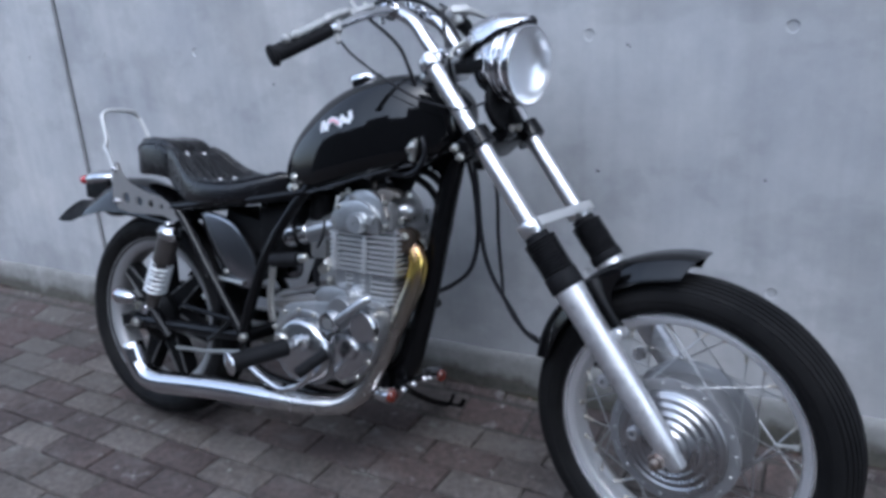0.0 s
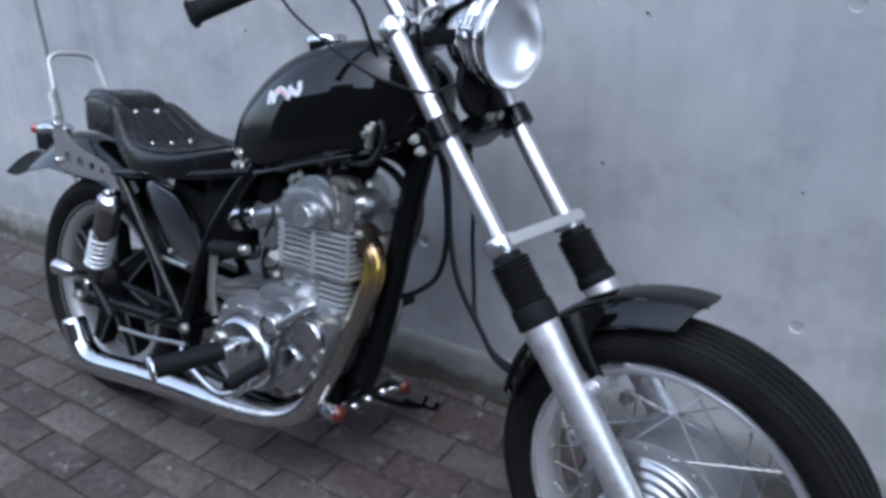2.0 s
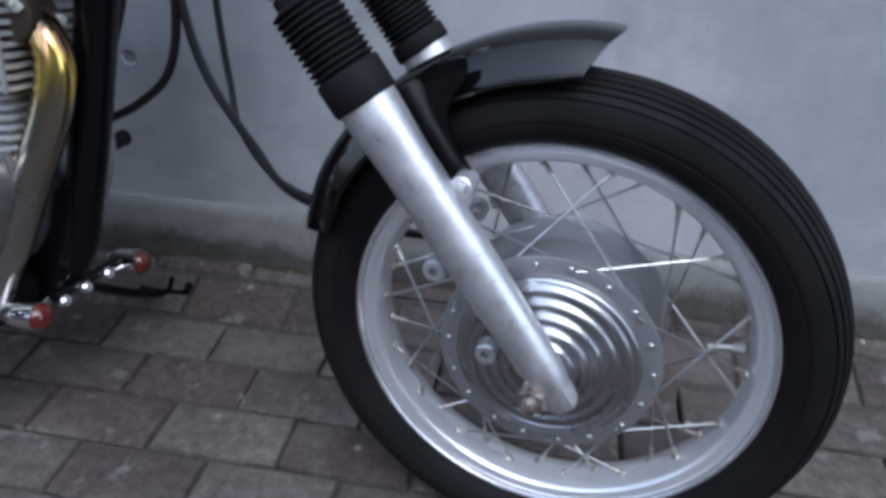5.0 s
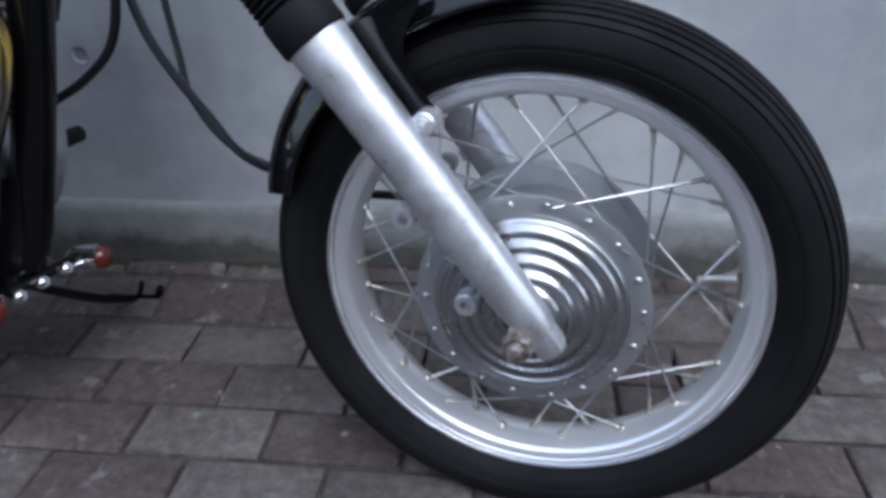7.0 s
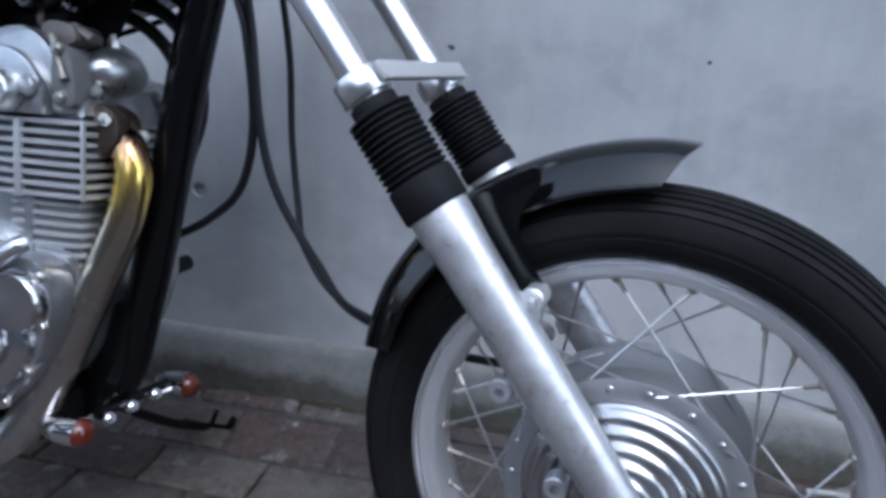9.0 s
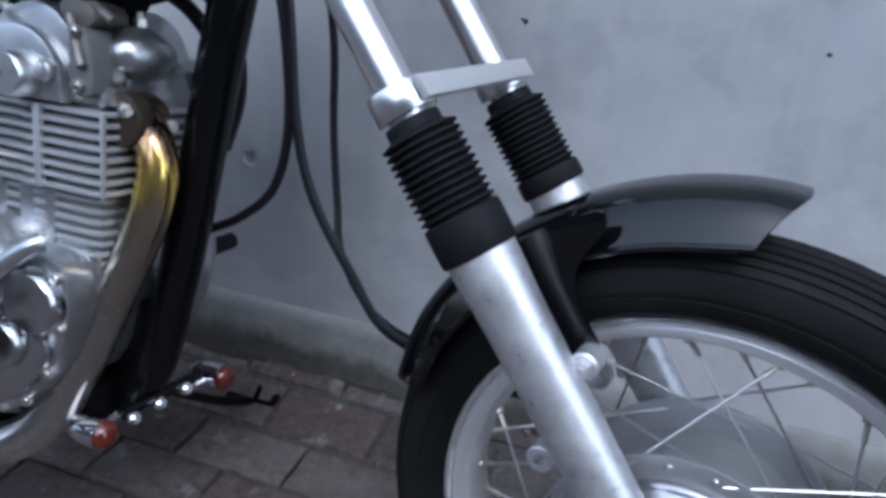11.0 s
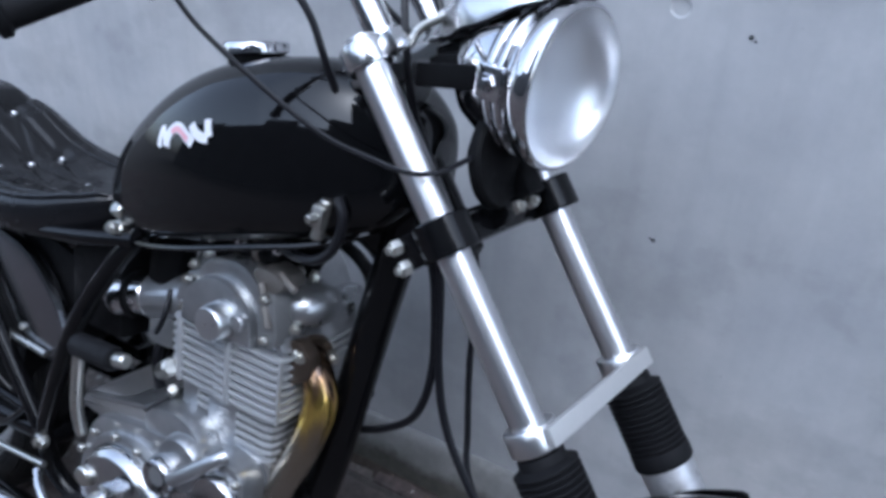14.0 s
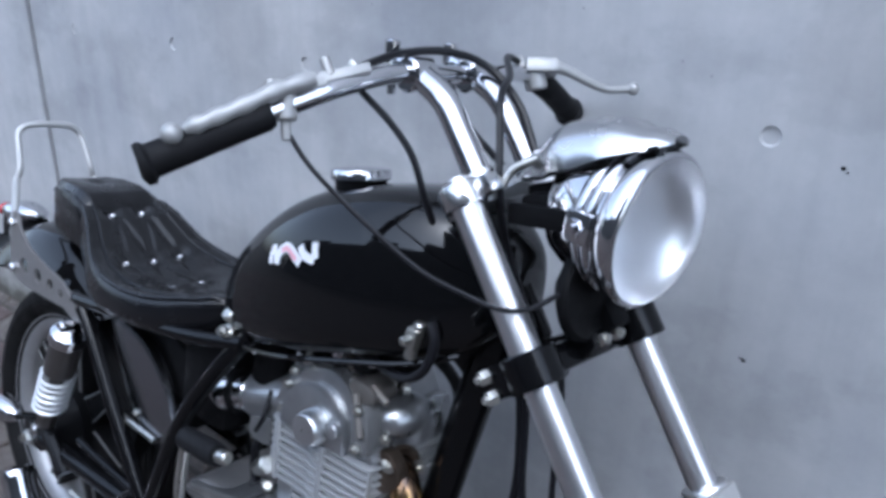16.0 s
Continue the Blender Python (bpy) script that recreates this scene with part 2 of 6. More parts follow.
def clay_paver(name, tones, joined=False):
    """Paver clay; the tone of each brick comes from its object, or from its island where bricks are joined."""
    m = material(name, (0.13, 0.11, 0.11), 0.82)
    info = m.node_tree.nodes.new("ShaderNodeNewGeometry" if joined else "ShaderNodeObjectInfo")
    gv = coords(m)
    ofs = node(m, "ShaderNodeVectorMath")
    ofs.operation = "MULTIPLY_ADD"
    wire(m, info.outputs["Position" if joined else "Location"], ofs.inputs[0])
    ofs.inputs[1].default_value = (3.7, 5.3, 0)
    wire(m, gv, ofs.inputs[2])
    tone = ramp(m, info.outputs["Random Per Island" if joined else "Random"], tones)
    speck = ramp(m, noise_tex(m, ofs.outputs[0], 48, 8, 0.78), [(0.32, grey(0.5)), (0.5, grey(1.0)), (0.68, grey(1.75))])
    pale = ramp(m, noise_tex(m, ofs.outputs[0], 7, 7, 0.7), [(0.5, grey(0.0)), (0.72, grey(0.55))])
    where = m.node_tree.nodes.new("ShaderNodeNewGeometry").outputs["Position"]
    stain = ramp(m, noise_tex(m, where, 3.2, 6, 0.65), [(0.32, grey(0.62)), (0.5, grey(1.0)), (0.68, grey(1.3))])
    # scuffs and dried droppings: a few pale marks with an edge of their own
    scuff = ramp(m, noise_tex(m, where, 15, 7, 0.65), [(0.6, grey(0.0)), (0.66, grey(0.6))])
    drop = node(m, "ShaderNodeTexVoronoi", Scale=16.0, Randomness=1.0)
    wire(m, where, drop.inputs["Vector"])
    spots = ramp(m, drop.outputs["Distance"], [(0.07, grey(0.75)), (0.12, grey(0.0))])
    few = ramp(m, noise_tex(m, where, 4.3, 2), [(0.52, grey(0.0)), (0.58, grey(1.0))])
    marks = mix(m, 1.0, spots, few, "MULTIPLY")
    worn_clay = mix(m, pale, mix(m, 1.0, mix(m, 1.0, tone, speck, "MULTIPLY"), stain, "MULTIPLY"), (0.15, 0.138, 0.13))
    put(m, "Base Color", mix(m, marks, mix(m, scuff, worn_clay, (0.2, 0.19, 0.18)), (0.3, 0.29, 0.27)))
    bump(m, noise_tex(m, ofs.outputs[0], 90, 8, 0.75), 0.8, 0.004)
    return m


red_paver = clay_paver("red_clay_paver", RED_CLAY)
grey_paver = clay_paver("grey_clay_paver", GREY_CLAY)
paver_rest_mat = clay_paver("mixed_clay_paver", [(0.0, (0.065, 0.045, 0.042)), (0.25, (0.055, 0.04, 0.037)), (0.5, (0.069, 0.048, 0.044)), (0.55, (0.066, 0.057, 0.051)), (0.8, (0.08, 0.07, 0.063)), (1.0, (0.06, 0.051, 0.046))], True)
joint_putty = material("joint_putty", (0.05, 0.052, 0.057), 0.8)

sand = material("joint_sand", (0.045, 0.04, 0.036), 0.95)
sv = coords(sand)
put(sand, "Base Color", ramp(sand, noise_tex(sand, sv, 60, 6), [(0.3, (0.033, 0.029, 0.026)), (0.7, (0.07, 0.062, 0.055))]))
bump(sand, noise_tex(sand, sv, 200, 5), 0.4, 0.003)
dirt = material("mossy_dirt", (0.06, 0.05, 0.04), 0.95, 0.0, 0.0, 0.2)
tv = coords(dirt)
soil = ramp(dirt, noise_tex(dirt, tv, 40, 6, 0.7), [(0.3, (0.026, 0.02, 0.016)), (0.6, (0.055, 0.045, 0.036)), (0.75, (0.1, 0.085, 0.07))])
put(dirt, "Base Color", mix(dirt, ramp(dirt, noise_tex(dirt, tv, 9, 5, 0.6), [(0.56, grey(0.0)), (0.72, grey(0.7))]), soil, (0.045, 0.047, 0.024)))
bump(dirt, noise_tex(dirt, tv, 130, 6, 0.75), 0.6, 0.006)
leaf_mat = material("dead_leaf", (0.2, 0.12, 0.07), 0.8)
isl = leaf_mat.node_tree.nodes.new("ShaderNodeNewGeometry")
put(leaf_mat, "Base Color", ramp(leaf_mat, isl.outputs["Random Per Island"], [(0.0, (0.1, 0.06, 0.04)), (0.4, (0.16, 0.12, 0.09)), (0.75, (0.09, 0.045, 0.035)), (0.9, (0.2, 0.17, 0.14)), (1.0, (0.4, 0.37, 0.33))]))
sky_screen = material("far_screen", (0.16, 0.15, 0.14), 0.9)
put(sky_screen, "Base Color", ramp(sky_screen, noise_tex(sky_screen, coords(sky_screen), 1.5, 6), [(0.3, (0.06, 0.06, 0.058)), (0.7, (0.13, 0.125, 0.12))]))


# ---- mesh helpers ----
def V(*p):
    return Vector(p)


def smooth_path(pts, k=6, closed=False):
    """Catmull-Rom through the points, k steps to a span."""
    pts = [Vector(p) for p in pts]
    n = len(pts)
    out = []
    for i in range(n if closed else n - 1):
        p1, p2 = pts[i], pts[(i + 1) % n]
        p0 = pts[i - 1] if closed or i else p1 * 2 - p2
        p3 = pts[(i + 2) % n] if closed or i + 2 < n else p2 * 2 - p1
        for j in range(k):
            t = j / k
            out.append(0.5 * (2 * p1 + (p2 - p0) * t + (2 * p0 - 5 * p1 + 4 * p2 - p3) * t * t + (3 * p1 - p0 - 3 * p2 + p3) * t ** 3))
    if not closed:
        out.append(pts[-1].copy())
    return out


def add_tube(bm, path, r, n=14, caps=True, closed=False):
    path = [Vector(p) for p in path]
    m = len(path)
    rings, up = [], None
    for i, p in enumerate(path):
        a = path[i - 1] if closed or i else p
        b = path[(i + 1) % m] if closed or i + 1 < m else p
        d = (b - a).normalized()
        if up is None:
            up = d.orthogonal().normalized()
        up = (up - d * up.dot(d)).normalized()
        side = d.cross(up)
        rr = r[i] if isinstance(r, (list, tuple)) else r
        rings.append([bm.verts.new(p + rr * (up * math.cos(2 * math.pi * j / n) + side * math.sin(2 * math.pi * j / n))) for j in range(n)])
    for i in range(m if closed else m - 1):
        a, b = rings[i], rings[(i + 1) % m]
        for j in range(n):
            bm.faces.new((a[j], a[(j + 1) % n], b[(j + 1) % n], b[j]))
    if caps and not closed:
        bm.faces.new(rings[0][::-1])
        bm.faces.new(rings[-1])
    return bm


def tube(path, r, n=14, caps=True, closed=False):
    return add_tube(bmesh.new(), path, r, n, caps, closed)


def add_lathe(bm, profile, n=32, M=None, close=True):
    """Profile of (radius, height) turned about Z, then moved by M."""
    M = M or Matrix()
    rings = []
    for r, h in profile:
        if r < 1e-6:
            rings.append([bm.verts.new(M @ V(0, 0, h))])
        else:
            rings.append([bm.verts.new(M @ V(r * math.cos(2 * math.pi * j / n), r * math.sin(2 * math.pi * j / n), h)) for j in range(n)])
    for a, b in zip(rings, rings[1:]):
        for j in range(n):
            k = (j + 1) % n
            if len(a) == 1 and len(b) == 1:
                continue
            if len(a) == 1:
                bm.faces.new((a[0], b[k], b[j]))
            elif len(b) == 1:
                bm.faces.new((a[j], a[k], b[0]))
            else:
                bm.faces.new((a[j], a[k], b[k], b[j]))
    if close:
        for ring, flip in ((rings[0], True), (rings[-1], False)):
            if len(ring) > 1:
                bm.faces.new(ring[::-1] if flip else ring)
    return bm


def lathe(profile, n=32, M=None, close=True):
    return add_lathe(bmesh.new(), profile, n, M, close)


def along(a, b):
    """Pose whose Z runs from a towards b, at a."""
    a, b = Vector(a), Vector(b)
    return Matrix.Translation(a) @ (b - a).to_track_quat("Z", "Y").to_matrix().to_4x4()


def add_rod(bm, a, b, r, n=14, bevel=0.0, r2=None):
    length = (Vector(b) - Vector(a)).length
    r2 = r if r2 is None else r2
    e = min(bevel, length * 0.4)
    prof = [(r - e, 0), (r, e), (r2, length - e), (r2 - e, length)] if e else [(r, 0), (r2, length)]
    return add_lathe(bm, prof, n, along(a, b))


def rod(a, b, r, n=14, bevel=0.0, r2=None):
    return add_rod(bmesh.new(), a, b, r, n, bevel, r2)


def add_box(bm, size, M=None, bevel=0.0):
    made = bmesh.ops.create_cube(bm, size=1.0)["verts"]
    bmesh.ops.transform(bm, matrix=(M or Matrix()) @ Matrix.Diagonal((*size, 1)), verts=made)
    if bevel:
        edges = list({e for v in made for e in v.link_edges})
        bmesh.ops.bevel(bm, geom=edges, offset=bevel, segments=2, affect="EDGES", profile=0.6)
    return bm


def box(size, M=None, bevel=0.0):
    return add_box(bmesh.new(), size, M, bevel)


def add_plate(bm, outline, y0, y1, bevel=0.0):
    """Outline of (x, z) pulled out from y0 to y1."""
    a = [bm.verts.new((x, y0, z)) for x, z in outline]
    b = [bm.verts.new((x, y1, z)) for x, z in outline]
    n = len(a)
    fa, fb = bm.faces.new(a), bm.faces.new(b[::-1])
    for i in range(n):
        j = (i + 1) % n
        bm.faces.new((a[j], a[i], b[i], b[j]))
    bmesh.ops.recalc_face_normals(bm, faces=list({f for v in a + b for f in v.link_faces}))
    if bevel:
        bmesh.ops.bevel(bm, geom=list(fa.edges) + list(fb.edges), offset=bevel, segments=2, affect="EDGES", profile=0.6)
    return bm


def plate(outline, y0, y1, bevel=0.0):
    return add_plate(bmesh.new(), outline, y0, y1, bevel)


def round_outline(pts, k=5):
    return [(p.x, p.y) for p in smooth_path([V(x, z, 0) for x, z in pts], k, closed=True)]


def loft(sections, caps=True, closed_ring=True):
    bm = bmesh.new()
    rings = [[bm.verts.new(p) for p in s] for s in sections]
    n = len(rings[0])
    for a, b in zip(rings, rings[1:]):
        for j in range(n if closed_ring else n - 1):
            k = (j + 1) % n
            bm.faces.new((a[j], a[k], b[k], b[j]))
    if caps and closed_ring:
        bm.faces.new(rings[0][::-1])
        bm.faces.new(rings[-1])
    return bm


def finish(bm, name, mat, angle=35):
    bmesh.ops.recalc_face_normals(bm, faces=bm.faces)
    me = bpy.data.meshes.new(name)
    bm.to_mesh(me)
    bm.free()
    me.materials.append(mat)
    me.polygons.foreach_set("use_smooth", [True] * len(me.polygons))
    me.set_sharp_from_angle(angle=radians(angle))
    return me


def part(name, bm, mat, parent, label="", M=None, angle=35):
    """One mesh object under a thing or under a part."""
    ob = new(name, finish(bm, name, mat, angle) if isinstance(bm, bmesh.types.BMesh) else bm)
    ob.parent = parent
    if M is not None:
        ob.matrix_basis = M
    return tagged(ob, label)


def bolt_parts(name, items, mat, parent, M=None):
    """Hexagon bolts, each a part: place, direction, radius and height."""
    for at, towards, r, h in items:
        bm = bmesh.new()
        d = along(at, Vector(at) + Vector(towards))
        add_lathe(bm, [(0, 0), (r, 0), (r, h * 0.8), (r * 0.86, h), (0, h)], 6, d)
        add_lathe(bm, [(0, 0), (r * 0.5, 0), (r * 0.5, h * 1.5), (0, h * 1.5)], 8, d)
        part(name, bm, mat, parent, "", M)


def thing(name, bm, mat, label, category, M=None, group="", kind=""):
    ob = new(name, finish(bm, name, mat))
    if M is not None:
        ob.matrix_basis = M
    return tagged(ob, label, category, group, kind)


# ---- setting: wall, plinth, ground ----
WALL_Y = 0.452
JOINT_X = -2.372


def concrete_wall():
    """Cast wall in two bays with a recessed joint between them and round form-tie recesses."""
    ties = []
    for k in range(-12, 10):
        for z in (0.441, 1.058, 1.675, 2.29):
            x = -0.32 + 0.452 * k
            if abs(x - JOINT_X) > 0.08:
                ties.append((x, z))
    for bay, (x0, x1) in enumerate(((-9.0, JOINT_X - 0.013), (JOINT_X + 0.013, 7.0))):
        bm = bmesh.new()
        mine = sorted(t for t in ties if x0 + 0.1 < t[0] < x1 - 0.1)
        xs = [x0] + sorted({v for t in mine for v in (t[0] - 0.03, t[0] + 0.03)}) + [x1]
        zs = [-0.3] + sorted({v for t in mine for v in (t[1] - 0.03, t[1] + 0.03)}) + [6.5]
        grid = {}

        def vert(x, z):
            key = (round(x, 4), round(z, 4))
            if key not in grid:
                grid[key] = bm.verts.new((x, WALL_Y, z))
            return grid[key]
        holes = {(round(x - 0.03, 4), round(z - 0.03, 4)) for x, z in mine}
        for xa, xb in zip(xs, xs[1:]):
            for za, zb in zip(zs, zs[1:]):
                q = [vert(xa, za), vert(xb, za), vert(xb, zb), vert(xa, zb)]
                if (round(xa, 4), round(za, 4)) not in holes:
                    bm.faces.new(q)
                    continue
                cx, cz, n = xa + 0.03, za + 0.03, 16
                ring = []
                for r, d in ((0.0145, 0.0), (0.0128, 0.0028), (0.0118, 0.0034)):
                    ring.append([bm.verts.new((cx + r * math.cos(2 * math.pi * j / n - 0.75 * math.pi), WALL_Y + d, cz + r * math.sin(2 * math.pi * j / n - 0.75 * math.pi))) for j in range(n)])
                for c in range(4):
                    bm.faces.new((q[c], q[(c + 1) % 4], ring[0][4 * c + 2]))
                    for j in range(4):
                        bm.faces.new((q[c] if j < 2 else q[(c + 1) % 4], ring[0][(4 * c + j + 1) % n], ring[0][4 * c + j]))
                for a, b in zip(ring, ring[1:]):
                    for j in range(n):
                        bm.faces.new((a[j], a[(j + 1) % n], b[(j + 1) % n], b[j]))
                bm.faces.new(ring[-1])
        back = [bm.verts.new((x, WALL_Y + 0.25, z)) for x, z in ((x0, -0.3), (x1, -0.3), (x1, 6.5), (x0, 6.5))]
        bm.faces.new(back[::-1])
        for xe, pair in ((x0, (back[0], back[3])), (x1, (back[1], back[2]))):
            col = [vert(xe, z) for z in zs]
            bm.faces.new(col + [pair[1], pair[0]])
        top = [vert(x, 6.5) for x in xs]
        bm.faces.new(top + [back[2], back[3]])
        tagged(new("wall_%d" % (bay + 1), finish(bm, "wall", concrete, 30)), "grey cast concrete wall with form-tie recesses and stains", "wall", "", "structure")
    tagged(new("joint_filler", finish(box((0.03, 0.2, 6.7), pose(JOINT_X, WALL_Y + 0.112, 3.15)), "joint_filler", joint_putty)), "dark recessed joint between two concrete wall bays", "wall joint", "", "structure")


concrete_wall()
# small raised black discs painting the shade inside blowholes in the concrete
for x, z, r in ((-0.225, 1.032, 0.0034), (-0.219, 1.027, 0.0018), (-0.296, 0.721, 0.0036), (-0.301, 0.7235, 0.002), (0.1, 0.718, 0.003), (-1.35, 0.95, 0.004), (0.42, 0.93, 0.004)):
    bm = lathe([(r, 0.0), (r * 0.9, 0.0008), (r * 0.5, 0.0012), (0, 0.0012)], 9, pose(x, WALL_Y - 0.0005, z, 90, 0, 0) @ Matrix.Diagonal((1, 0.8, 1, 1)), False)
    part("blowhole", bm, matt_black, bpy.data.objects["wall_2"])

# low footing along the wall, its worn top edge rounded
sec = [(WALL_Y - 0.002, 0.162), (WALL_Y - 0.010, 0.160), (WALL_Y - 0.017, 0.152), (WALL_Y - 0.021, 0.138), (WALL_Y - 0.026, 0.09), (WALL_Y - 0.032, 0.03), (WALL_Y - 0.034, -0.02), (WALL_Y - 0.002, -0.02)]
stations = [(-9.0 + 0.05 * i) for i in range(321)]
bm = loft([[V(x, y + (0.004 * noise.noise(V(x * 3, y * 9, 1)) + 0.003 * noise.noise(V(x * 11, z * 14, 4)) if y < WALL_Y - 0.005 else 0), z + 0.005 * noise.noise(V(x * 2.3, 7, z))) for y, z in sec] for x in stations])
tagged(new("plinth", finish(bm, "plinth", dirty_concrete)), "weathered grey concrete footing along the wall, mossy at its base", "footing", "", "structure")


def rise(y):
    """The paving lifts a little towards the footing."""
    return 0.045 * max(0.0, (y - 0.27) / 0.16) ** 1.4


bed = [V(0, 0.2 + 0.025 * i, rise(0.2 + 0.025 * i) - (0.012 if i < 3 else 0.0045)) for i in range(11)]
bm = loft([[V(x, p.y, p.z) for p in bed] + [V(x, 0.45, -0.03), V(x, 0.2, -0.03)] for x in (-9.0, 7.0)])
tagged(new("bedding", finish(bm, "bedding", sand)), "dark sandy dirt in the joints by the wall", "ground", "", "structure")

# thin line of dirt and moss against the footing
secs = []
for i in range(641):
    x = -9.0 + 0.025 * i
    wob = 0.008 * noise.noise(V(x * 1.7, 3, 0)) + 0.009 * noise.noise(V(x * 9, 5, 0))
    row = []
    for u in (0.0, 0.25, 0.5, 0.75, 1.0):
        y = WALL_Y - 0.05 - wob + (0.026 + wob) * u
        z = rise(y) - 0.004 + (0.012 + 0.4 * wob) * u ** 1.3 + 0.006 * noise.noise(V(x * 19, y * 32, 2)) * u
        row.append(V(x, y, z))
    secs.append(row + [V(x, WALL_Y - 0.02, -0.03), V(x, WALL_Y - 0.06, -0.03)])
tagged(new("dirt_bank", finish(loft(secs), "dirt_bank", dirt)), "brown dirt and moss washed up along the wall foot", "dirt", "", "structure")

bm = bmesh.new()
bmesh.ops.create_grid(bm, x_segments=4, y_segments=4, size=400, matrix=Matrix.Translation((0, -390, -0.012)))
ground = tagged(new("ground", finish(bm, "ground", sand)), "dark sandy bedding under the brick paving", "ground", "", "structure")

# unseen walls added across the street, behind the camera, shaping skylight and reflections
for k, (w, h, x) in enumerate(((6.0, 4.4, -13.0), (4.4, 4.1, -7.8), (3.2, 4.7, -4.0), (2.6, 4.2, -1.1), (1.6, 5.6, 1.0), (3.8, 11.6, 3.7), (4.6, 11.0, 7.9), (5.4, 11.4, 12.9))):
    tagged(new("wall_%d" % (k + 3), finish(box((w, 0.3, h), pose(x, -8.5 - 0.1 * (k % 2), h / 2 - 0.02)), "wall", sky_screen)), "plain dull wall added out of view across the street to screen the sky", "wall", "", "structure")

# ---- the motorcycle ----
# local axes: x forward, y to the bike's left, z up; it leans 10.4 degrees on its stand
BIKE = Matrix.Translation((0, -0.063, 0)) @ pose(0, 0, 0, 0, 0, -1.15) @ pose(0, 0, 0, -10.4, 0, 0)
# fork axes: z up the steering axis, turned 7.4 degrees to the bike's right
FORK = Matrix.Translation((-0.4607, 0, 0.8516)) @ pose(0, 0, 0, 0, -36.55, 0) @ pose(0, 0, 0, 0, 0, -7.41)
LEGS = FORK @ Matrix.Translation((0.004, -0.005, 0)) @ pose(0, 0, 0, 0, -0.5, -2.2)   # tubes, boots, lower legs and clamps
TUBE_X, TUBE_Y = 0.0731, 0.098
WHEEL = FORK @ Matrix.Translation((0.0702, 0.0045, -0.7248)) @ pose(0, 0, 0, 0.4, 0, -2.8)

bike = tagged(new("motorcycle"), "black custom chopper motorcycle leaning on its side stand beside the wall", "motorcycle")
bike.empty_display_size = 0.2
bike.matrix_world = BIKE
AXLE_Y = pose(0, 0, 0, -90, 0, 0)          # turns a lathe's Z onto +Y
AXLE_NY = pose(0, 0, 0, 90, 0, 0)          # onto -Y


def hexagon(r, h):
    return [(0, 0), (r, 0), (r, h * 0.8), (r * 0.86, h), (0, h)]


def add_bolt(bm, at, towards, r=0.006, h=0.006):
    add_lathe(bm, hexagon(r, h), 6, along(at, Vector(at) + Vector(towards)))
    add_lathe(bm, [(0, 0), (r * 0.5, 0), (r * 0.5, h * 1.5), (0, h * 1.5)], 8, along(at, Vector(at) + Vector(towards)))


# -- front wheel
def tyre_profile(R, rim_r, w, bead=0.032, grooves=(64, 50, 37, 24, 9)):
    """Section of a ribbed tyre: bead, rounded sidewall, then a crown cut by narrow grooves."""
    D = R - rim_r
    half = [(rim_r - 0.012, bead - 0.004), (rim_r - 0.002, bead - 0.001), (rim_r + 0.004, bead), (rim_r + 0.007, 0.4 * bead + 0.47 * w), (rim_r + 0.16 * D, 0.86 * w), (rim_r + 0.28 * D, 0.95 * w), (rim_r + 0.36 * D, 0.985 * w), (rim_r + 0.375 * D, 0.965 * w), (rim_r + 0.39 * D, 0.99 * w), (rim_r + 0.47 * D, w)]

    def crown(a, cut):
        a = radians(a)
        k = 0.53 * math.cos(a) ** 0.9
        return (rim_r + D * (0.47 + k) - cut * math.cos(a), w * math.sin(a) ** 0.85 - cut * math.sin(a))
    for g in grooves:
        half += [crown(g + 6, 0), crown(g + 2.4, 0), crown(g + 1.5, 0.0026), crown(max(0.4, g - 1.5), 0.0026), crown(max(0.4, g - 2.4), 0)]
    half.append(crown(0.01, 0))
    return [(r, -y) for r, y in half] + [(r, y) for r, y in half[::-1][1:]]


front_hub = part("front_wheel", lathe([(0.03, -0.05), (0.09, -0.054), (0.104, -0.0585), (0.127, -0.0585), (0.1305, -0.0575), (0.131, -0.055), (0.1295, -0.0525), (0.112, -0.051), (0.102, -0.044), (0.098, -0.03), (0.098, 0.03), (0.104, 0.044), (0.128, 0.049), (0.131, 0.051), (0.131, 0.054), (0.128, 0.0555), (0.1, 0.056), (0.03, 0.06)], 72, AXLE_Y), hub_alloy, bike, "spoked front wheel with a ribbed drum hub", WHEEL)
waves = [(0.1055, -0.0545), (0.108, -0.0605), (0.1085, -0.0645), (0.1065, -0.0665)]
for i in range(73):
    u = i / 72
    waves.append((0.1035 - 0.072 * u, -0.068 - 0.016 * u ** 1.15 - 0.0021 * (1 - math.cos(2 * math.pi * 4.5 * u))))
waves += [(0.028, -0.0885), (0.0255, -0.0895), (0.0235, -0.087), (0.0225, -0.068), (0.0, -0.068)]
part("hub_cover", lathe(waves, 72, AXLE_Y), hub_cover_alloy, front_hub, "polished hub cover with concentric ribs", angle=60)
part("axle_spacer", rod((0, -0.066, 0), (0, -0.1, 0), 0.0135, 18, 0.001), rusty, front_hub)
part("tyre", lathe(tyre_profile(0.3235, 0.2485, 0.053), 128, AXLE_Y, False), rubber, front_hub, "black ribbed tyre", angle=50)
rim_prof = [(0.2475, -0.0325), (0.2505, -0.0335), (0.2512, -0.031), (0.2492, -0.0305), (0.2435, -0.0312), (0.2422, -0.0302), (0.2408, -0.0312), (0.2335, -0.0296), (0.2305, -0.0272), (0.2285, -0.0235), (0.2262, -0.0165), (0.2232, -0.009), (0.2222, 0.0)]
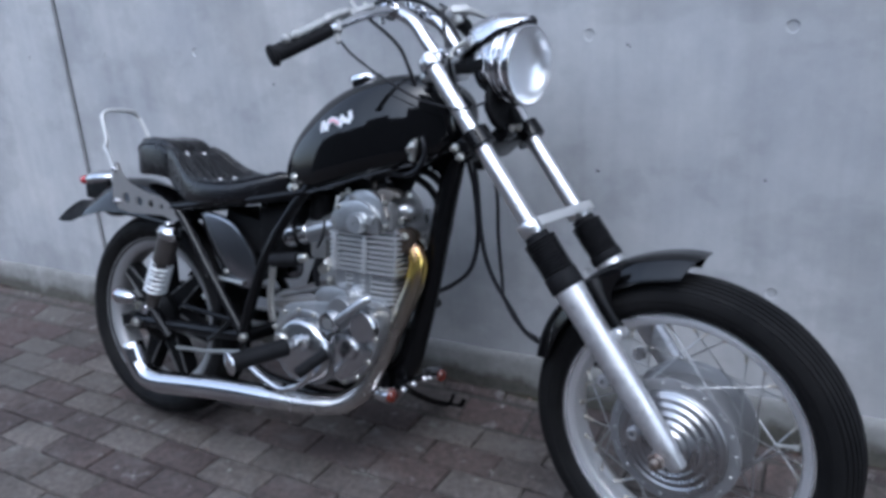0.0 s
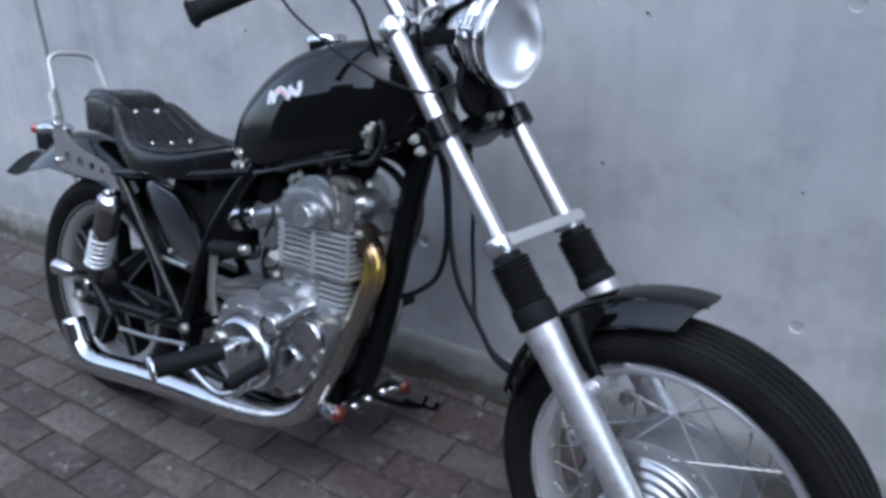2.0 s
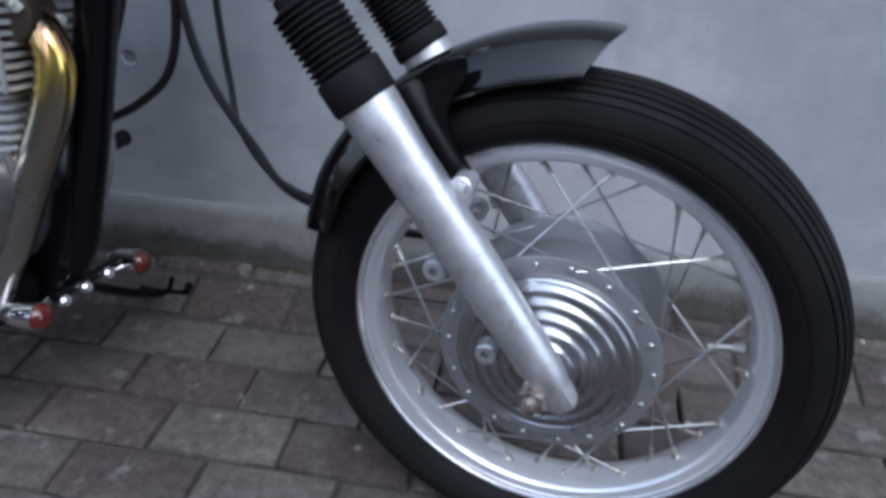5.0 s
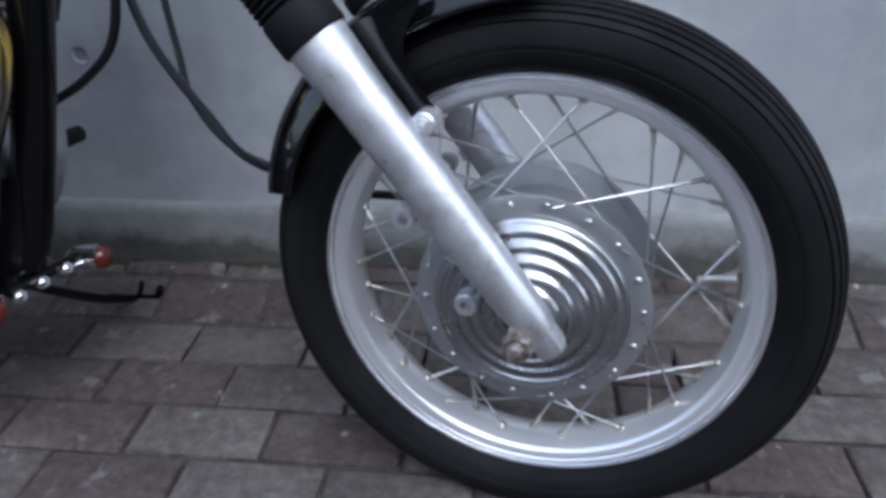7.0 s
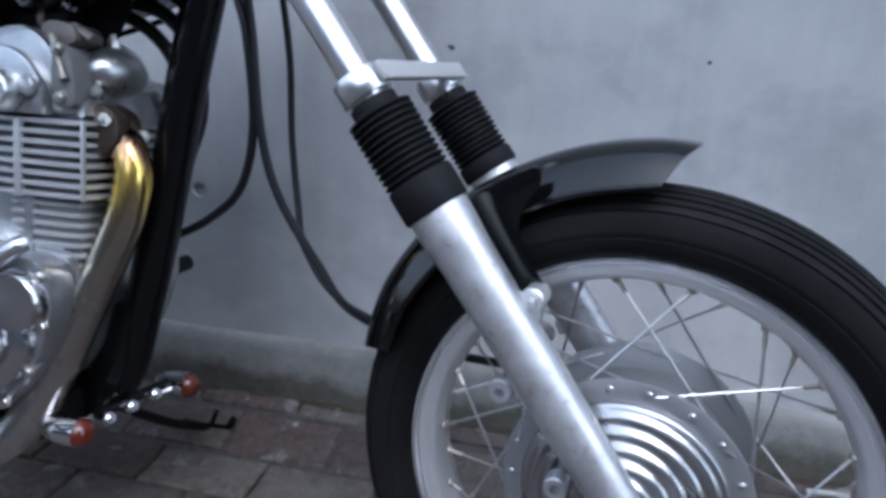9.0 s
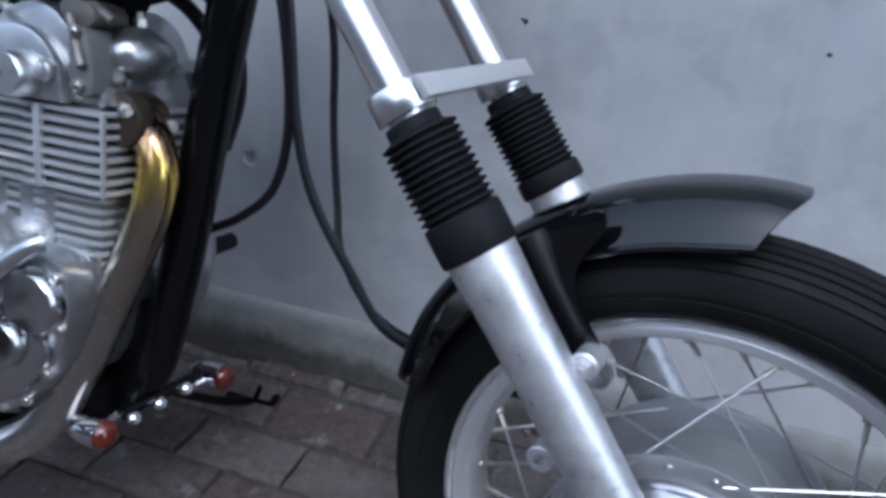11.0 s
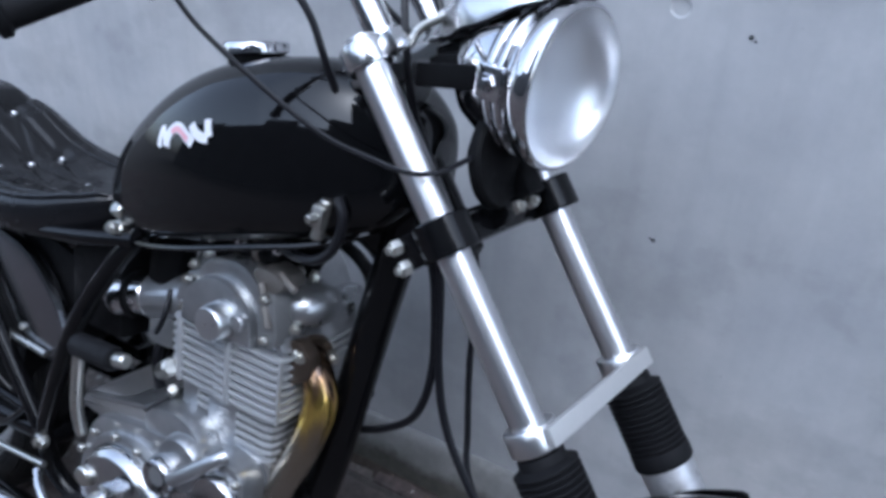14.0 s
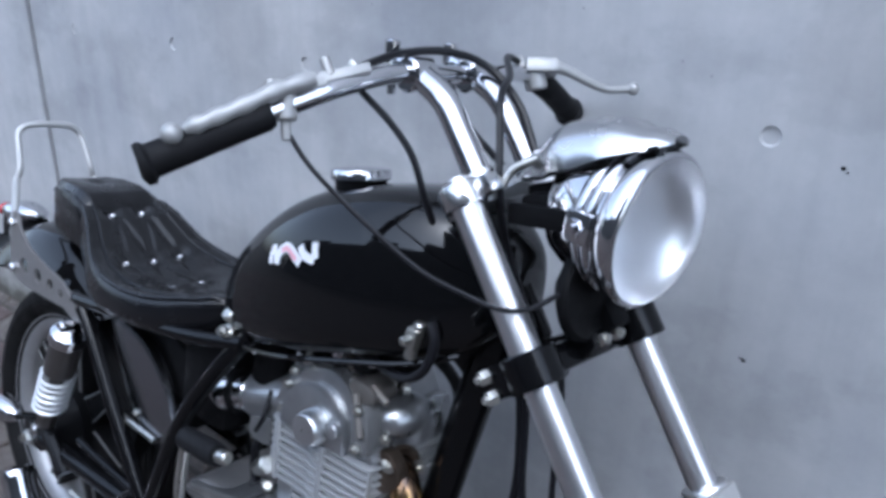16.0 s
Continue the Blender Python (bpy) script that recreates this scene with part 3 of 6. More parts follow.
part("rim", lathe(rim_prof + [(r, -y) for r, y in rim_prof[::-1][1:]], 128, AXLE_Y, False), rim_alloy, front_hub, "bright alloy rim")
for s in (-1, 1):
    lip = [V(0.2496 * math.cos(a), s * 0.0342, 0.2496 * math.sin(a)) for a in [2 * math.pi * j / 96 for j in range(96)]]
    part("rim_lip", tube(lip, 0.0038, 10, False, True), lip_alloy, front_hub)
# nine pairs of spokes on each flange: one of a pair trails, the other leads past its neighbour
spoke_me = finish(rod((0, 0, 0), (0, 0, 1), 0.00145, 6), "spoke", spoke_steel)
nipple_me = finish(lathe([(0.0027, 0), (0.0027, 0.014), (0.0055, 0.0165), (0.0055, 0.0215), (0, 0.0215)], 8), "nipple", nipple_brass)
head_me = finish(lathe([(0.0, 0), (0.0034, 0), (0.0034, 0.0014), (0.0018, 0.003), (0, 0.003)], 8), "spoke_head", spoke_steel)
for side, first in ((-1, 45), (1, 35)):
    for pair in range(9):
        for lean, out in ((-42, 1), (58, -1)):
            hub_a = radians(-(first + 40 * pair + (1.6 if lean > 0 else -1.6)))
            rim_a = radians(-(first + 40 * pair + lean))
            y = side * (0.0615 if out > 0 else 0.0492)
            a = V(0.1215 * math.cos(hub_a), y, -0.1215 * math.sin(hub_a))
            b = V(0.2232 * math.cos(rim_a), side * 0.006, -0.2232 * math.sin(rim_a))
            length = (b - a).length
            part("spoke", spoke_me, None, front_hub, "", along(a, b) @ Matrix.Diagonal((1, 1, length, 1)))
            part("nipple", nipple_me, None, front_hub, "", along(a, b) @ Matrix.Translation((0, 0, length - 0.0185)))
            if out < 0:
                part("spoke_head", head_me, None, front_hub, "", pose(a.x, side * 0.0583, a.z) @ (AXLE_NY if side < 0 else AXLE_Y))
rivet_me = finish(lathe([(0.0, 0), (0.0042, 0), (0.0042, 0.0015), (0.0025, 0.003), (0, 0.003)], 10), "rivet", spoke_steel)
for i in range(9):
    ang = radians(25 + 40 * i)
    for side in (-1, 1):
        part("rivet", rivet_me, None, front_hub, "", pose(0.1205 * math.cos(ang), side * (0.0583 if side < 0 else 0.0555), 0.1205 * math.sin(ang)) @ (AXLE_NY if side < 0 else AXLE_Y))
bm = lathe([(0, 0.026), (0.0175, 0.026), (0.0175, 0.037), (0.0155, 0.04), (0.0, 0.04)], 6, pose(0, -0.086, 0) @ AXLE_NY)
add_lathe(bm, [(0, 0), (0.0095, 0), (0.0095, 0.042), (0.0075, 0.044), (0.0075, 0.05), (0, 0.05)], 16, pose(0, -0.09, 0) @ AXLE_NY)
part("axle", bm, rusty, front_hub, "rusty axle end", Matrix.Translation((-0.006, -0.012, -0.006)))
bm = rod((0.2165, 0, 0), (0.176, -0.004, 0), 0.0042, 10, 0.001)
add_rod(bm, (0.2165, 0, 0), (0.205, 0, 0), 0.006, 8)
part("valve_stem", bm, steel, front_hub, "", pose(0, 0, 0, 0, 29, 0))

# -- front fork: tubes, boots, lower legs, brace and clamps
for side, s in (("right", -1), ("left", 1)):
    y = s * TUBE_Y
    part("fork_tube", rod((TUBE_X, y, -0.30), (TUBE_X, y, 0.195), 0.0178, 28, 0.001), fork_chrome, bike, "bright chrome fork tube", LEGS)
    prof = [(0.0, -0.752), (0.012, -0.75), (0.02, -0.735), (0.0235, -0.70), (0.0262, -0.62), (0.0275, -0.54), (0.0285, -0.44), (0.0305, -0.40), (0.0315, -0.375), (0.0315, -0.335), (0.0, -0.335)]
    leg = part("fork_leg", lathe(prof, 32, Matrix.Translation((TUBE_X, y, 0))), fork_alloy, bike, "scuffed alloy lower fork leg", LEGS)
    bm = rod((0.064, y + s * 0.018, -0.728), (0.064, y - s * 0.03, -0.728), 0.0185, 20, 0.002)
    add_box(bm, (0.032, 0.034, 0.052), pose(0.074, y, -0.741), 0.012)
    part("axle_clamp", bm, fork_alloy, leg)
    for z, fx in ((-0.674, 0.02), (-0.56, 0.025)):
        bm = lathe([(0.0055, -0.011), (0.0115, -0.011), (0.013, -0.009), (0.013, 0.009), (0.0115, 0.011), (0.0055, 0.011), (0.0055, -0.011)], 20, pose(fx, y * 0.86, z) @ AXLE_Y, False)
        add_box(bm, (0.034, 0.013, 0.018), pose((fx + TUBE_X) / 2 + 0.012, y * 0.88, z - 0.004, 0, 12, 0), 0.004)
        part("caliper_lug", bm, fork_alloy, leg)
    prof = [(0.019, -0.246), (0.024, -0.247), (0.025, -0.25), (0.025, -0.257)]
    for i in range(11):
        z = -0.259 - i * 0.0068
        prof += [(0.0288, z), (0.0345, z - 0.0026), (0.0345, z - 0.0042), (0.029, z - 0.0066)]
    low = -0.372 if s < 0 else -0.356
    prof += [(0.0345, -0.336), (0.0352, -0.34), (0.0352, low + 0.003), (0.0335, low), (0.02, low)]
    part("fork_boot", lathe(prof, 32, Matrix.Translation((TUBE_X, y, 0)), False), boot_rubber, bike, "black ribbed rubber fork boot", LEGS)
    part("brace_clamp", lathe([(0.0178, -0.243), (0.0262, -0.243), (0.0272, -0.2415), (0.0272, -0.2195), (0.0262, -0.218), (0.0178, -0.218)], 32, Matrix.Translation((TUBE_X, y, 0))), fork_chrome, bike, "", LEGS)
    # lower clamp ring with its two pinch bolts
    bm = lathe([(0.0178, -0.036), (0.030, -0.036), (0.0315, -0.034), (0.0315, 0.0), (0.030, 0.002), (0.0178, 0.002)], 32, Matrix.Translation((TUBE_X, y, 0)))
    add_box(bm, (0.034, 0.022, 0.036), pose(TUBE_X - 0.03, y + s * 0.018, -0.017), 0.004)
    ring = part("lower_clamp", bm, frame_black, bike, "black lower fork clamp", LEGS)
    bolt_parts("clamp_bolt", [((TUBE_X - 0.036, y + s * 0.028, z), (-0.3, s, 0), 0.0085, 0.010) for z in (-0.008, -0.030)], steel, ring)
    bm = lathe([(0.0178, 0.165), (0.024, 0.165), (0.0252, 0.168), (0.0252, 0.188), (0.024, 0.19), (0.016, 0.191), (0.015, 0.197), (0, 0.197)], 32, Matrix.Translation((TUBE_X, y, 0)))
    add_box(bm, (0.03, 0.02, 0.022), pose(TUBE_X + 0.024, y - s * 0.012, 0.178), 0.004)
    clamp = part("upper_clamp", bm, polished_alloy, bike, "", LEGS)
    bolt_parts("clamp_bolt", [((TUBE_X + 0.03, y - s * 0.02, 0.178), (0.3, -s, 0), 0.007, 0.008)], steel, clamp)
    # fender stay bolted inside each leg
    stay = [(0.168, -0.384), (0.166, -0.402), (0.146, -0.411), (0.131, -0.42), (0.12, -0.434), (0.114, -0.455), (0.114, -0.492), (0.104, -0.507), (0.088, -0.495), (0.087, -0.45), (0.088, -0.40), (0.092, -0.378)]
    part("fender_stay", plate(round_outline(stay, 4), s * 0.066, s * 0.0605, 0.002), gloss_black, bike, "black fender stay bolted to the leg", LEGS)
    bm = rod((0.104, s * 0.058, -0.495), (0.104, s * 0.09, -0.495), 0.0125, 16, 0.002)
    add_bolt(bm, (0.104, s * 0.09, -0.495), (0, s, 0), 0.008, 0.007)
    part("stay_boss", bm, fork_alloy, leg)

bm = box((0.0085, 0.220, 0.0205), pose(TUBE_X + 0.030, -0.001, -0.231), 0.0025)
part("fork_brace", bm, brace_grey, bike, "flat grey brace joining both fork tubes", LEGS)
bm = box((0.07, 0.16, 0.032), pose(0.038, 0, -0.018), 0.008)
add_lathe(bm, [(0.0, -0.045), (0.02, -0.045), (0.026, -0.04), (0.026, 0.004), (0.018, 0.006), (0.018, 0.165), (0, 0.165)], 24)
add_plate(bm, [(0.0, -0.03), (0.085, -0.03), (0.098, -0.02), (0.098, 0.002), (0.03, 0.005), (0.0, 0.005)], -0.02, 0.02, 0.004)
part("steering_yoke", bm, frame_black, bike, "", LEGS)
bm = box((0.062, 0.15, 0.022), pose(0.045, 0, 0.178), 0.006)
part("upper_yoke", bm, satin_alloy, bike, "", LEGS)
bolt_parts("yoke_bolt", [((0.096, y, -0.017), (1, 0, 0), 0.0075, 0.009) for y in (-0.004, 0.022)], steel, bike, LEGS)

# -- front fender, kicked up at its front
fender_c = V(0.0692, 0, -0.7224)
arcs = [(128, 0.328), (124, 0.333), (112, 0.345), (96, 0.353), (80, 0.359), (65, 0.364), (53.5, 0.367), (46, 0.366)]


def crown_r(ang):
    for (a, p), (b, q) in zip(arcs, arcs[1:]):
        if ang >= b:
            return p + (q - p) * min(1.0, (ang - a) / (b - a))
    return arcs[-1][1]


secs = []
for i in range(27):
    k = i / 26
    rows = []
    for off in (0.0, 0.0025):
        for t in range(17):
            u = -1 + t / 8
            # the front is cut back from the crown to the skirt, the tail is rounded
            front, tail = 48.3 + 5.0 * abs(u) ** 2.2, 126 - 5 * abs(u) ** 2.5
            ang = tail + (front - tail) * k
            flare = 0.010 * max(0.0, (60 - ang) / 12) ** 1.5
            out = V(math.cos(radians(ang)), 0, math.sin(radians(ang)))
            rows.append(fender_c + out * (crown_r(ang) - off - (0.044 - 0.6 * flare) * abs(u) ** 3.3) + V(0, (0.066 - off * 0.6 - flare * 0.6) * math.copysign(abs(u) ** 0.8, u), 0))
    secs.append(rows[:17] + rows[17:][::-1])
fender = part("front_fender", loft(secs), gloss_black, bike, "gloss black short front fender", FORK, 50)
for s in (-1, 1):
    edge = [s_[0 if s < 0 else 16] for s_ in secs]
    part("fender_bead", tube(edge, 0.0034, 10), gloss_black, fender)

# -- headlight, horn and visor
LIGHT = FORK @ Matrix.Translation((0.203, -0.002, 0.072)) @ pose(0, 0, 0, 0, 40, 0) @ pose(0, 0, 0, 0, 0, -4)
ZX = pose(0, 0, 0, 0, 90, 0)              # turns a lathe's Z onto +X
shell = part("headlight", lathe([(0.0, -0.118), (0.02, -0.117), (0.045, -0.108), (0.062, -0.09), (0.071, -0.07), (0.0745, -0.052), (0.0755, -0.046)], 56, ZX, False), chrome, bike, "round chrome headlight with a clear lens", LIGHT, 60)
part("headlight_ring", lathe([(0.0755, -0.022), (0.0765, -0.0205), (0.0765, -0.0175), (0.0790, -0.0155), (0.0835, -0.009), (0.085, -0.001), (0.084, 0.0065), (0.081, 0.0105), (0.0785, 0.0105), (0.0775, 0.006), (0.0765, -0.02)], 64, ZX, False), chrome, shell, angle=60)
for back, r in ((-0.046, 0.0785), (-0.033, 0.0802)):
    part("headlight_band", lathe([(0.0745, back), (0.077, back + 0.0008), (r, back + 0.004), (r + 0.0005, back + 0.0075), (r, back + 0.0105), (0.0765, back + 0.0122), (0.0745, back + 0.0125)], 64, ZX, False), chrome, shell, angle=60)
part("headlight_groove", lathe([(0.0757, -0.047), (0.0757, -0.018)], 48, ZX, False), matt_black, shell)
part("reflector", lathe([(0.0768, 0.006), (0.068, -0.006), (0.052, -0.018), (0.03, -0.027), (0.0, -0.030)], 48, ZX, False), reflector, shell, angle=80)
lens = part("lens", lathe([(0.0788, 0.008), (0.0785, 0.0115), (0.0755, 0.0155), (0.068, 0.0205), (0.053, 0.0265), (0.027, 0.031), (0.0, 0.0325)], 48, ZX, False), glass, shell, "clear domed headlight lens", None, 80)
lens.visible_shadow = False
bm = bmesh.new()
add_bolt(bm, (-0.035, -0.074, 0.0), (0, -1, 0), 0.010, 0.012)
add_box(bm, (0.03, 0.012, 0.034), pose(-0.035, -0.076, 0.0), 0.003)
part("headlight_screw", bm, chrome, shell)
# bracket from the clamps
for y in (-0.076, 0.076):
    part("headlight_ear", box((0.075, 0.008, 0.024), pose(0.125, y * 0.9, 0.128, 0, 30, 0), 0.003), matt_black, bike, "", FORK)
part("headlight_bracket", box((0.04, 0.1, 0.03), pose(0.112, 0, 0.142, 0, 20, 0), 0.008), matt_black, bike, "", FORK)
part("horn_bracket", box((0.03, 0.035, 0.07), pose(0.105, 0.012, 0.025), 0.006), matt_black, bike, "", FORK)
bm = lathe([(0, -0.03), (0.02, -0.03), (0.024, -0.012), (0.05, -0.008), (0.055, -0.004), (0.055, 0.004), (0.051, 0.008), (0.034, 0.006), (0.012, 0.011), (0, 0.011)], 40)
part("horn", bm, matt_black, bike, "black disc horn below the headlight", FORK @ pose(0.116, -0.022, 0.038) @ pose(0, 0, 0, 0, 118, 0))
# visor: chrome half shell over the headlight
secs = []


def ease(u, table):
    for (a, p), (b, q) in zip(table, table[1:]):
        if u <= b:
            k = (u - a) / (b - a)
            k = k * k * (3 - 2 * k)
            return p + (q - p) * k
    return table[-1][1]


for i in range(19):
    u = i / 18
    x = 0.076 + 0.194 * u
    w = ease(u, ((0, 0.012), (0.2, 0.038), (0.45, 0.056), (0.7, 0.056), (0.9, 0.04), (1, 0.016)))
    h = ease(u, ((0, 0.006), (0.25, 0.038), (0.52, 0.056), (0.78, 0.042), (0.93, 0.022), (1, 0.008)))
    zc = ease(u, ((0, 0.186), (0.33, 0.166), (0.6, 0.153), (1, 0.138)))
    ring = [V(x, w * math.copysign(abs(math.cos(math.pi * j / 12)) ** 0.88, 6 - j), zc + h * math.sin(math.pi * j / 12) ** 0.92) for j in range(13)]
    inner = [V(x, p.y * 0.94, zc - 0.001 + (p.z - zc) * 0.9) for p in ring[::-1]]
    secs.append(ring + inner)
visor = part("headlight_visor", loft(secs), polished_alloy, bike, "chrome teardrop visor above the headlight", FORK, 60)
for k in (0, 12):
    part("visor_lip", tube(smooth_path([secs[i][k] for i in range(1, 18, 2)], 3), 0.0018, 8), matt_black, visor)
part("visor_arm", tube(smooth_path([(0.09, -0.06, 0.178), (0.105, -0.05, 0.19), (0.13, -0.035, 0.19)], 5), 0.005, 10), steel, visor)
part("visor_block", box((0.045, 0.06, 0.03), pose(0.115, 0.0, 0.152, 0, 18, 0), 0.006), matt_black, visor)

# -- risers, handlebar, grips and levers
for y in (-0.062, 0.038):
    path = smooth_path([(0.066, y, 0.195), (0.064, y, 0.25), (0.06, y, 0.3), (0.036, y, 0.35)], 6)
    riser = part("riser", tube(path, 0.0165, 20), chrome, bike, "tall chrome handlebar riser", FORK)
    part("riser_collar", lathe([(0.0165, 0.19), (0.022, 0.19), (0.022, 0.204), (0.0165, 0.206)], 24, Matrix.Translation((0.066, y, 0))), polished_alloy, riser)
    bm = rod((0.036, y - 0.019, 0.347), (0.036, y + 0.019, 0.347), 0.021, 20, 0.003)
    add_box(bm, (0.03, 0.034, 0.034), pose(0.022, y, 0.364, 0, -35, 0), 0.006)
    part("bar_clamp", bm, chrome, riser)
    bm = rod((0.014, y - 0.010, 0.376), (0.03, y - 0.010, 0.398), 0.0095, 14, 0.002)
    add_rod(bm, (0.012, y - 0.010, 0.37), (-0.005, y - 0.010, 0.345), 0.0055, 10)
    part("clamp_stud", bm, chrome, riser)
BAR = [(-0.074, -0.355, 0.31), (-0.043, -0.30, 0.318), (-0.01, -0.246, 0.326), (0.018, -0.18, 0.337), (0.035, -0.11, 0.346), (0.037, -0.055, 0.348), (0.037, 0.0, 0.348), (0.038, 0.045, 0.348), (0.044, 0.1, 0.348), (0.042, 0.15, 0.345), (0.03, 0.2, 0.332), (0.002, 0.27, 0.314)]
part("handlebar", tube(smooth_path(BAR, 5), 0.011, 18), chrome, bike, "swept chrome handlebar", FORK)
part("grip", tube([(-0.081, -0.367, 0.308), (-0.08, -0.365, 0.308), (-0.0765, -0.359, 0.309), (-0.0745, -0.3555, 0.3098), (-0.043, -0.30, 0.318), (-0.0135, -0.252, 0.325), (-0.010, -0.246, 0.326)], [0.013, 0.0215, 0.0225, 0.018, 0.0172, 0.0172, 0.015], 24), boot_rubber, bike, "black rubber grip with a flared end", FORK)
part("grip", tube([(-0.004, 0.285, 0.31), (-0.003, 0.283, 0.31), (-0.001, 0.277, 0.312), (0.001, 0.272, 0.3135), (0.03, 0.2, 0.332), (0.04, 0.165, 0.341), (0.041, 0.16, 0.342)], [0.013, 0.0215, 0.0225, 0.018, 0.0172, 0.0172, 0.015], 24), boot_rubber, bike, "black rubber grip with a flared end", FORK)
# right lever lies along the grip
bm = rod((-0.008, -0.232, 0.314), (0.004, -0.229, 0.342), 0.0115, 18, 0.003)
add_box(bm, (0.05, 0.018, 0.014), pose(0.010, -0.21, 0.344, 0, 0, 62), 0.004)
add_box(bm, (0.06, 0.011, 0.012), pose(0.03, -0.165, 0.35, 0, 0, 64), 0.003)
add_rod(bm, (-0.008, -0.233, 0.316), (-0.017, -0.234, 0.296), 0.0055, 12, 0.0015)
add_rod(bm, (-0.006, -0.236, 0.342), (-0.006, -0.237, 0.362), 0.0065, 12, 0.002)
add_rod(bm, (0.0, -0.232, 0.343), (0.001, -0.233, 0.358), 0.0055, 12, 0.002)
add_rod(bm, (0.024, -0.18, 0.349), (0.026, -0.182, 0.372), 0.006, 12, 0.002)
perch = part("brake_perch", bm, dull_alloy, bike, "", FORK)
bolt_parts("perch_bolt", [((0.012, -0.205, 0.35), (0, 0.1, 1), 0.0055, 0.006), ((0.036, -0.155, 0.355), (0, 0.1, 1), 0.005, 0.006)], steel, perch)
lever = smooth_path([(0.026, -0.205, 0.346), (0.011, -0.242, 0.341), (-0.008, -0.277, 0.333), (-0.026, -0.307, 0.328), (-0.04, -0.33, 0.325)], 5)
part("brake_lever", tube(lever, [0.0078 + 0.0024 * math.sin(i * 0.8) ** 2 for i in range(len(lever) - 2)] + [0.007, 0.005], 14), dull_alloy, bike, "dull alloy brake lever", FORK)
bm = bmesh.new()
bmesh.ops.create_icosphere(bm, subdivisions=3, radius=0.0112, matrix=Matrix.Translation((-0.046, -0.341, 0.324)))
part("lever_ball", bm, dull_alloy, bike, "", FORK)
# clutch side
bm = rod((0.04, 0.155, 0.325), (0.052, 0.15, 0.36), 0.0155, 18, 0.003)
add_box(bm, (0.045, 0.03, 0.02), pose(0.06, 0.155, 0.348, 0, 20, 50), 0.005)
add_rod(bm, (0.046, 0.135, 0.355), (0.046, 0.133, 0.372), 0.007, 12, 0.002)
part("clutch_perch", bm, dull_alloy, bike, "", FORK)
lever = smooth_path([(0.06, 0.15, 0.35), (0.075, 0.18, 0.338), (0.086, 0.21, 0.312), (0.094, 0.235, 0.296), (0.11, 0.262, 0.288)], 4)
part("clutch_lever", tube(lever, [0.008, 0.009, 0.0095, 0.009, 0.008, 0.0075, 0.007, 0.0065, 0.006, 0.006, 0.006, 0.006, 0.006, 0.006, 0.006, 0.006, 0.006][:len(lever)], 14), dull_alloy, bike, "dull alloy clutch lever", FORK)
bm = bmesh.new()
bmesh.ops.create_icosphere(bm, subdivisions=3, radius=0.0095, matrix=Matrix.Translation((0.114, 0.268, 0.286)))
part("lever_ball", bm, dull_alloy, bike, "", FORK)


def cable(pts, r=0.0034, M=None, name="cable", mat=None, n=8):
    return part(name, tube(smooth_path(pts, 7), r, n), mat or cable_black, bike, "", M)


cable([(-0.013, -0.233, 0.306), (-0.011, -0.219, 0.259), (0.008, -0.195, 0.189), (0.034, -0.17, 0.121), (0.063, -0.15, 0.079), (0.085, -0.135, 0.053), (0.106, -0.115, 0.041), (0.12, -0.07, 0.045)], 0.0027, FORK, "throttle_cable")
cable([(0.013, -0.135, 0.339), (0.023, -0.12, 0.294), (0.027, -0.11, 0.249), (0.012, -0.1, 0.2), (-0.02, -0.07, 0.15), (-0.05, -0.03, 0.1)], 0.0042, FORK, "brake_cable")
cable([(0.034, -0.15, 0.353), (0.036, -0.13, 0.36), (0.045, -0.08, 0.37), (0.061, -0.02, 0.364), (0.07, 0.03, 0.338), (0.083, 0.04, 0.279), (0.084, 0.03, 0.21)], 0.005, FORK, "wiring_sleeve")
cable([(0.047, 0.13, 0.365), (0.06, 0.09, 0.362), (0.1, 0.02, 0.31), (0.114, -0.03, 0.277), (0.104, -0.05, 0.228), (0.088, -0.06, 0.182), (0.063, -0.05, 0.143), (0.044, -0.04, 0.1), (0.04, -0.04, 0.02)], 0.0045, FORK, "clutch_cable")
cable([(0.035, -0.01, 0.335), (0.03, 0.0, 0.28), (0.04, 0.02, 0.22)], 0.0045, FORK, "wiring_sleeve")

# cables from the yoke down to the front brake and behind the down tube
cable([(0.0, -0.01, 0.03), (-0.048, 0.0, -0.057), (-0.11, 0.0, -0.161), (-0.139, 0.0, -0.243), (-0.141, 0.0, -0.341), (-0.132, 0.0, -0.416), (-0.08, 0.04, -0.51), (-0.01, 0.05, -0.57)], 0.0056, FORK, "brake_cable")
cable([(0.0, 0.05, 0.0), (-0.056, 0.06, -0.095), (-0.112, 0.06, -0.177), (-0.15, 0.05, -0.255), (-0.165, 0.03, -0.316), (-0.15, 0.02, -0.4), (-0.09, 0.05, -0.5)], 0.0046, FORK, "speedometer_cable")
cable([(-0.01, -0.01, 0.04), (-0.044, 0.0, -0.016), (-0.063, 0.0, -0.067), (-0.118, 0.0, -0.156), (-0.18, 0.0, -0.208), (-0.247, 0.0, -0.216), (-0.311, 0.0, -0.207)], 0.0056, FORK, "clutch_cable")

# -- frame
def frame_tube(pts, r, name="frame_tube", label="", mat=None):
    return part(name, tube(smooth_path(pts, 5), r, 16), mat or frame_black, bike, label)


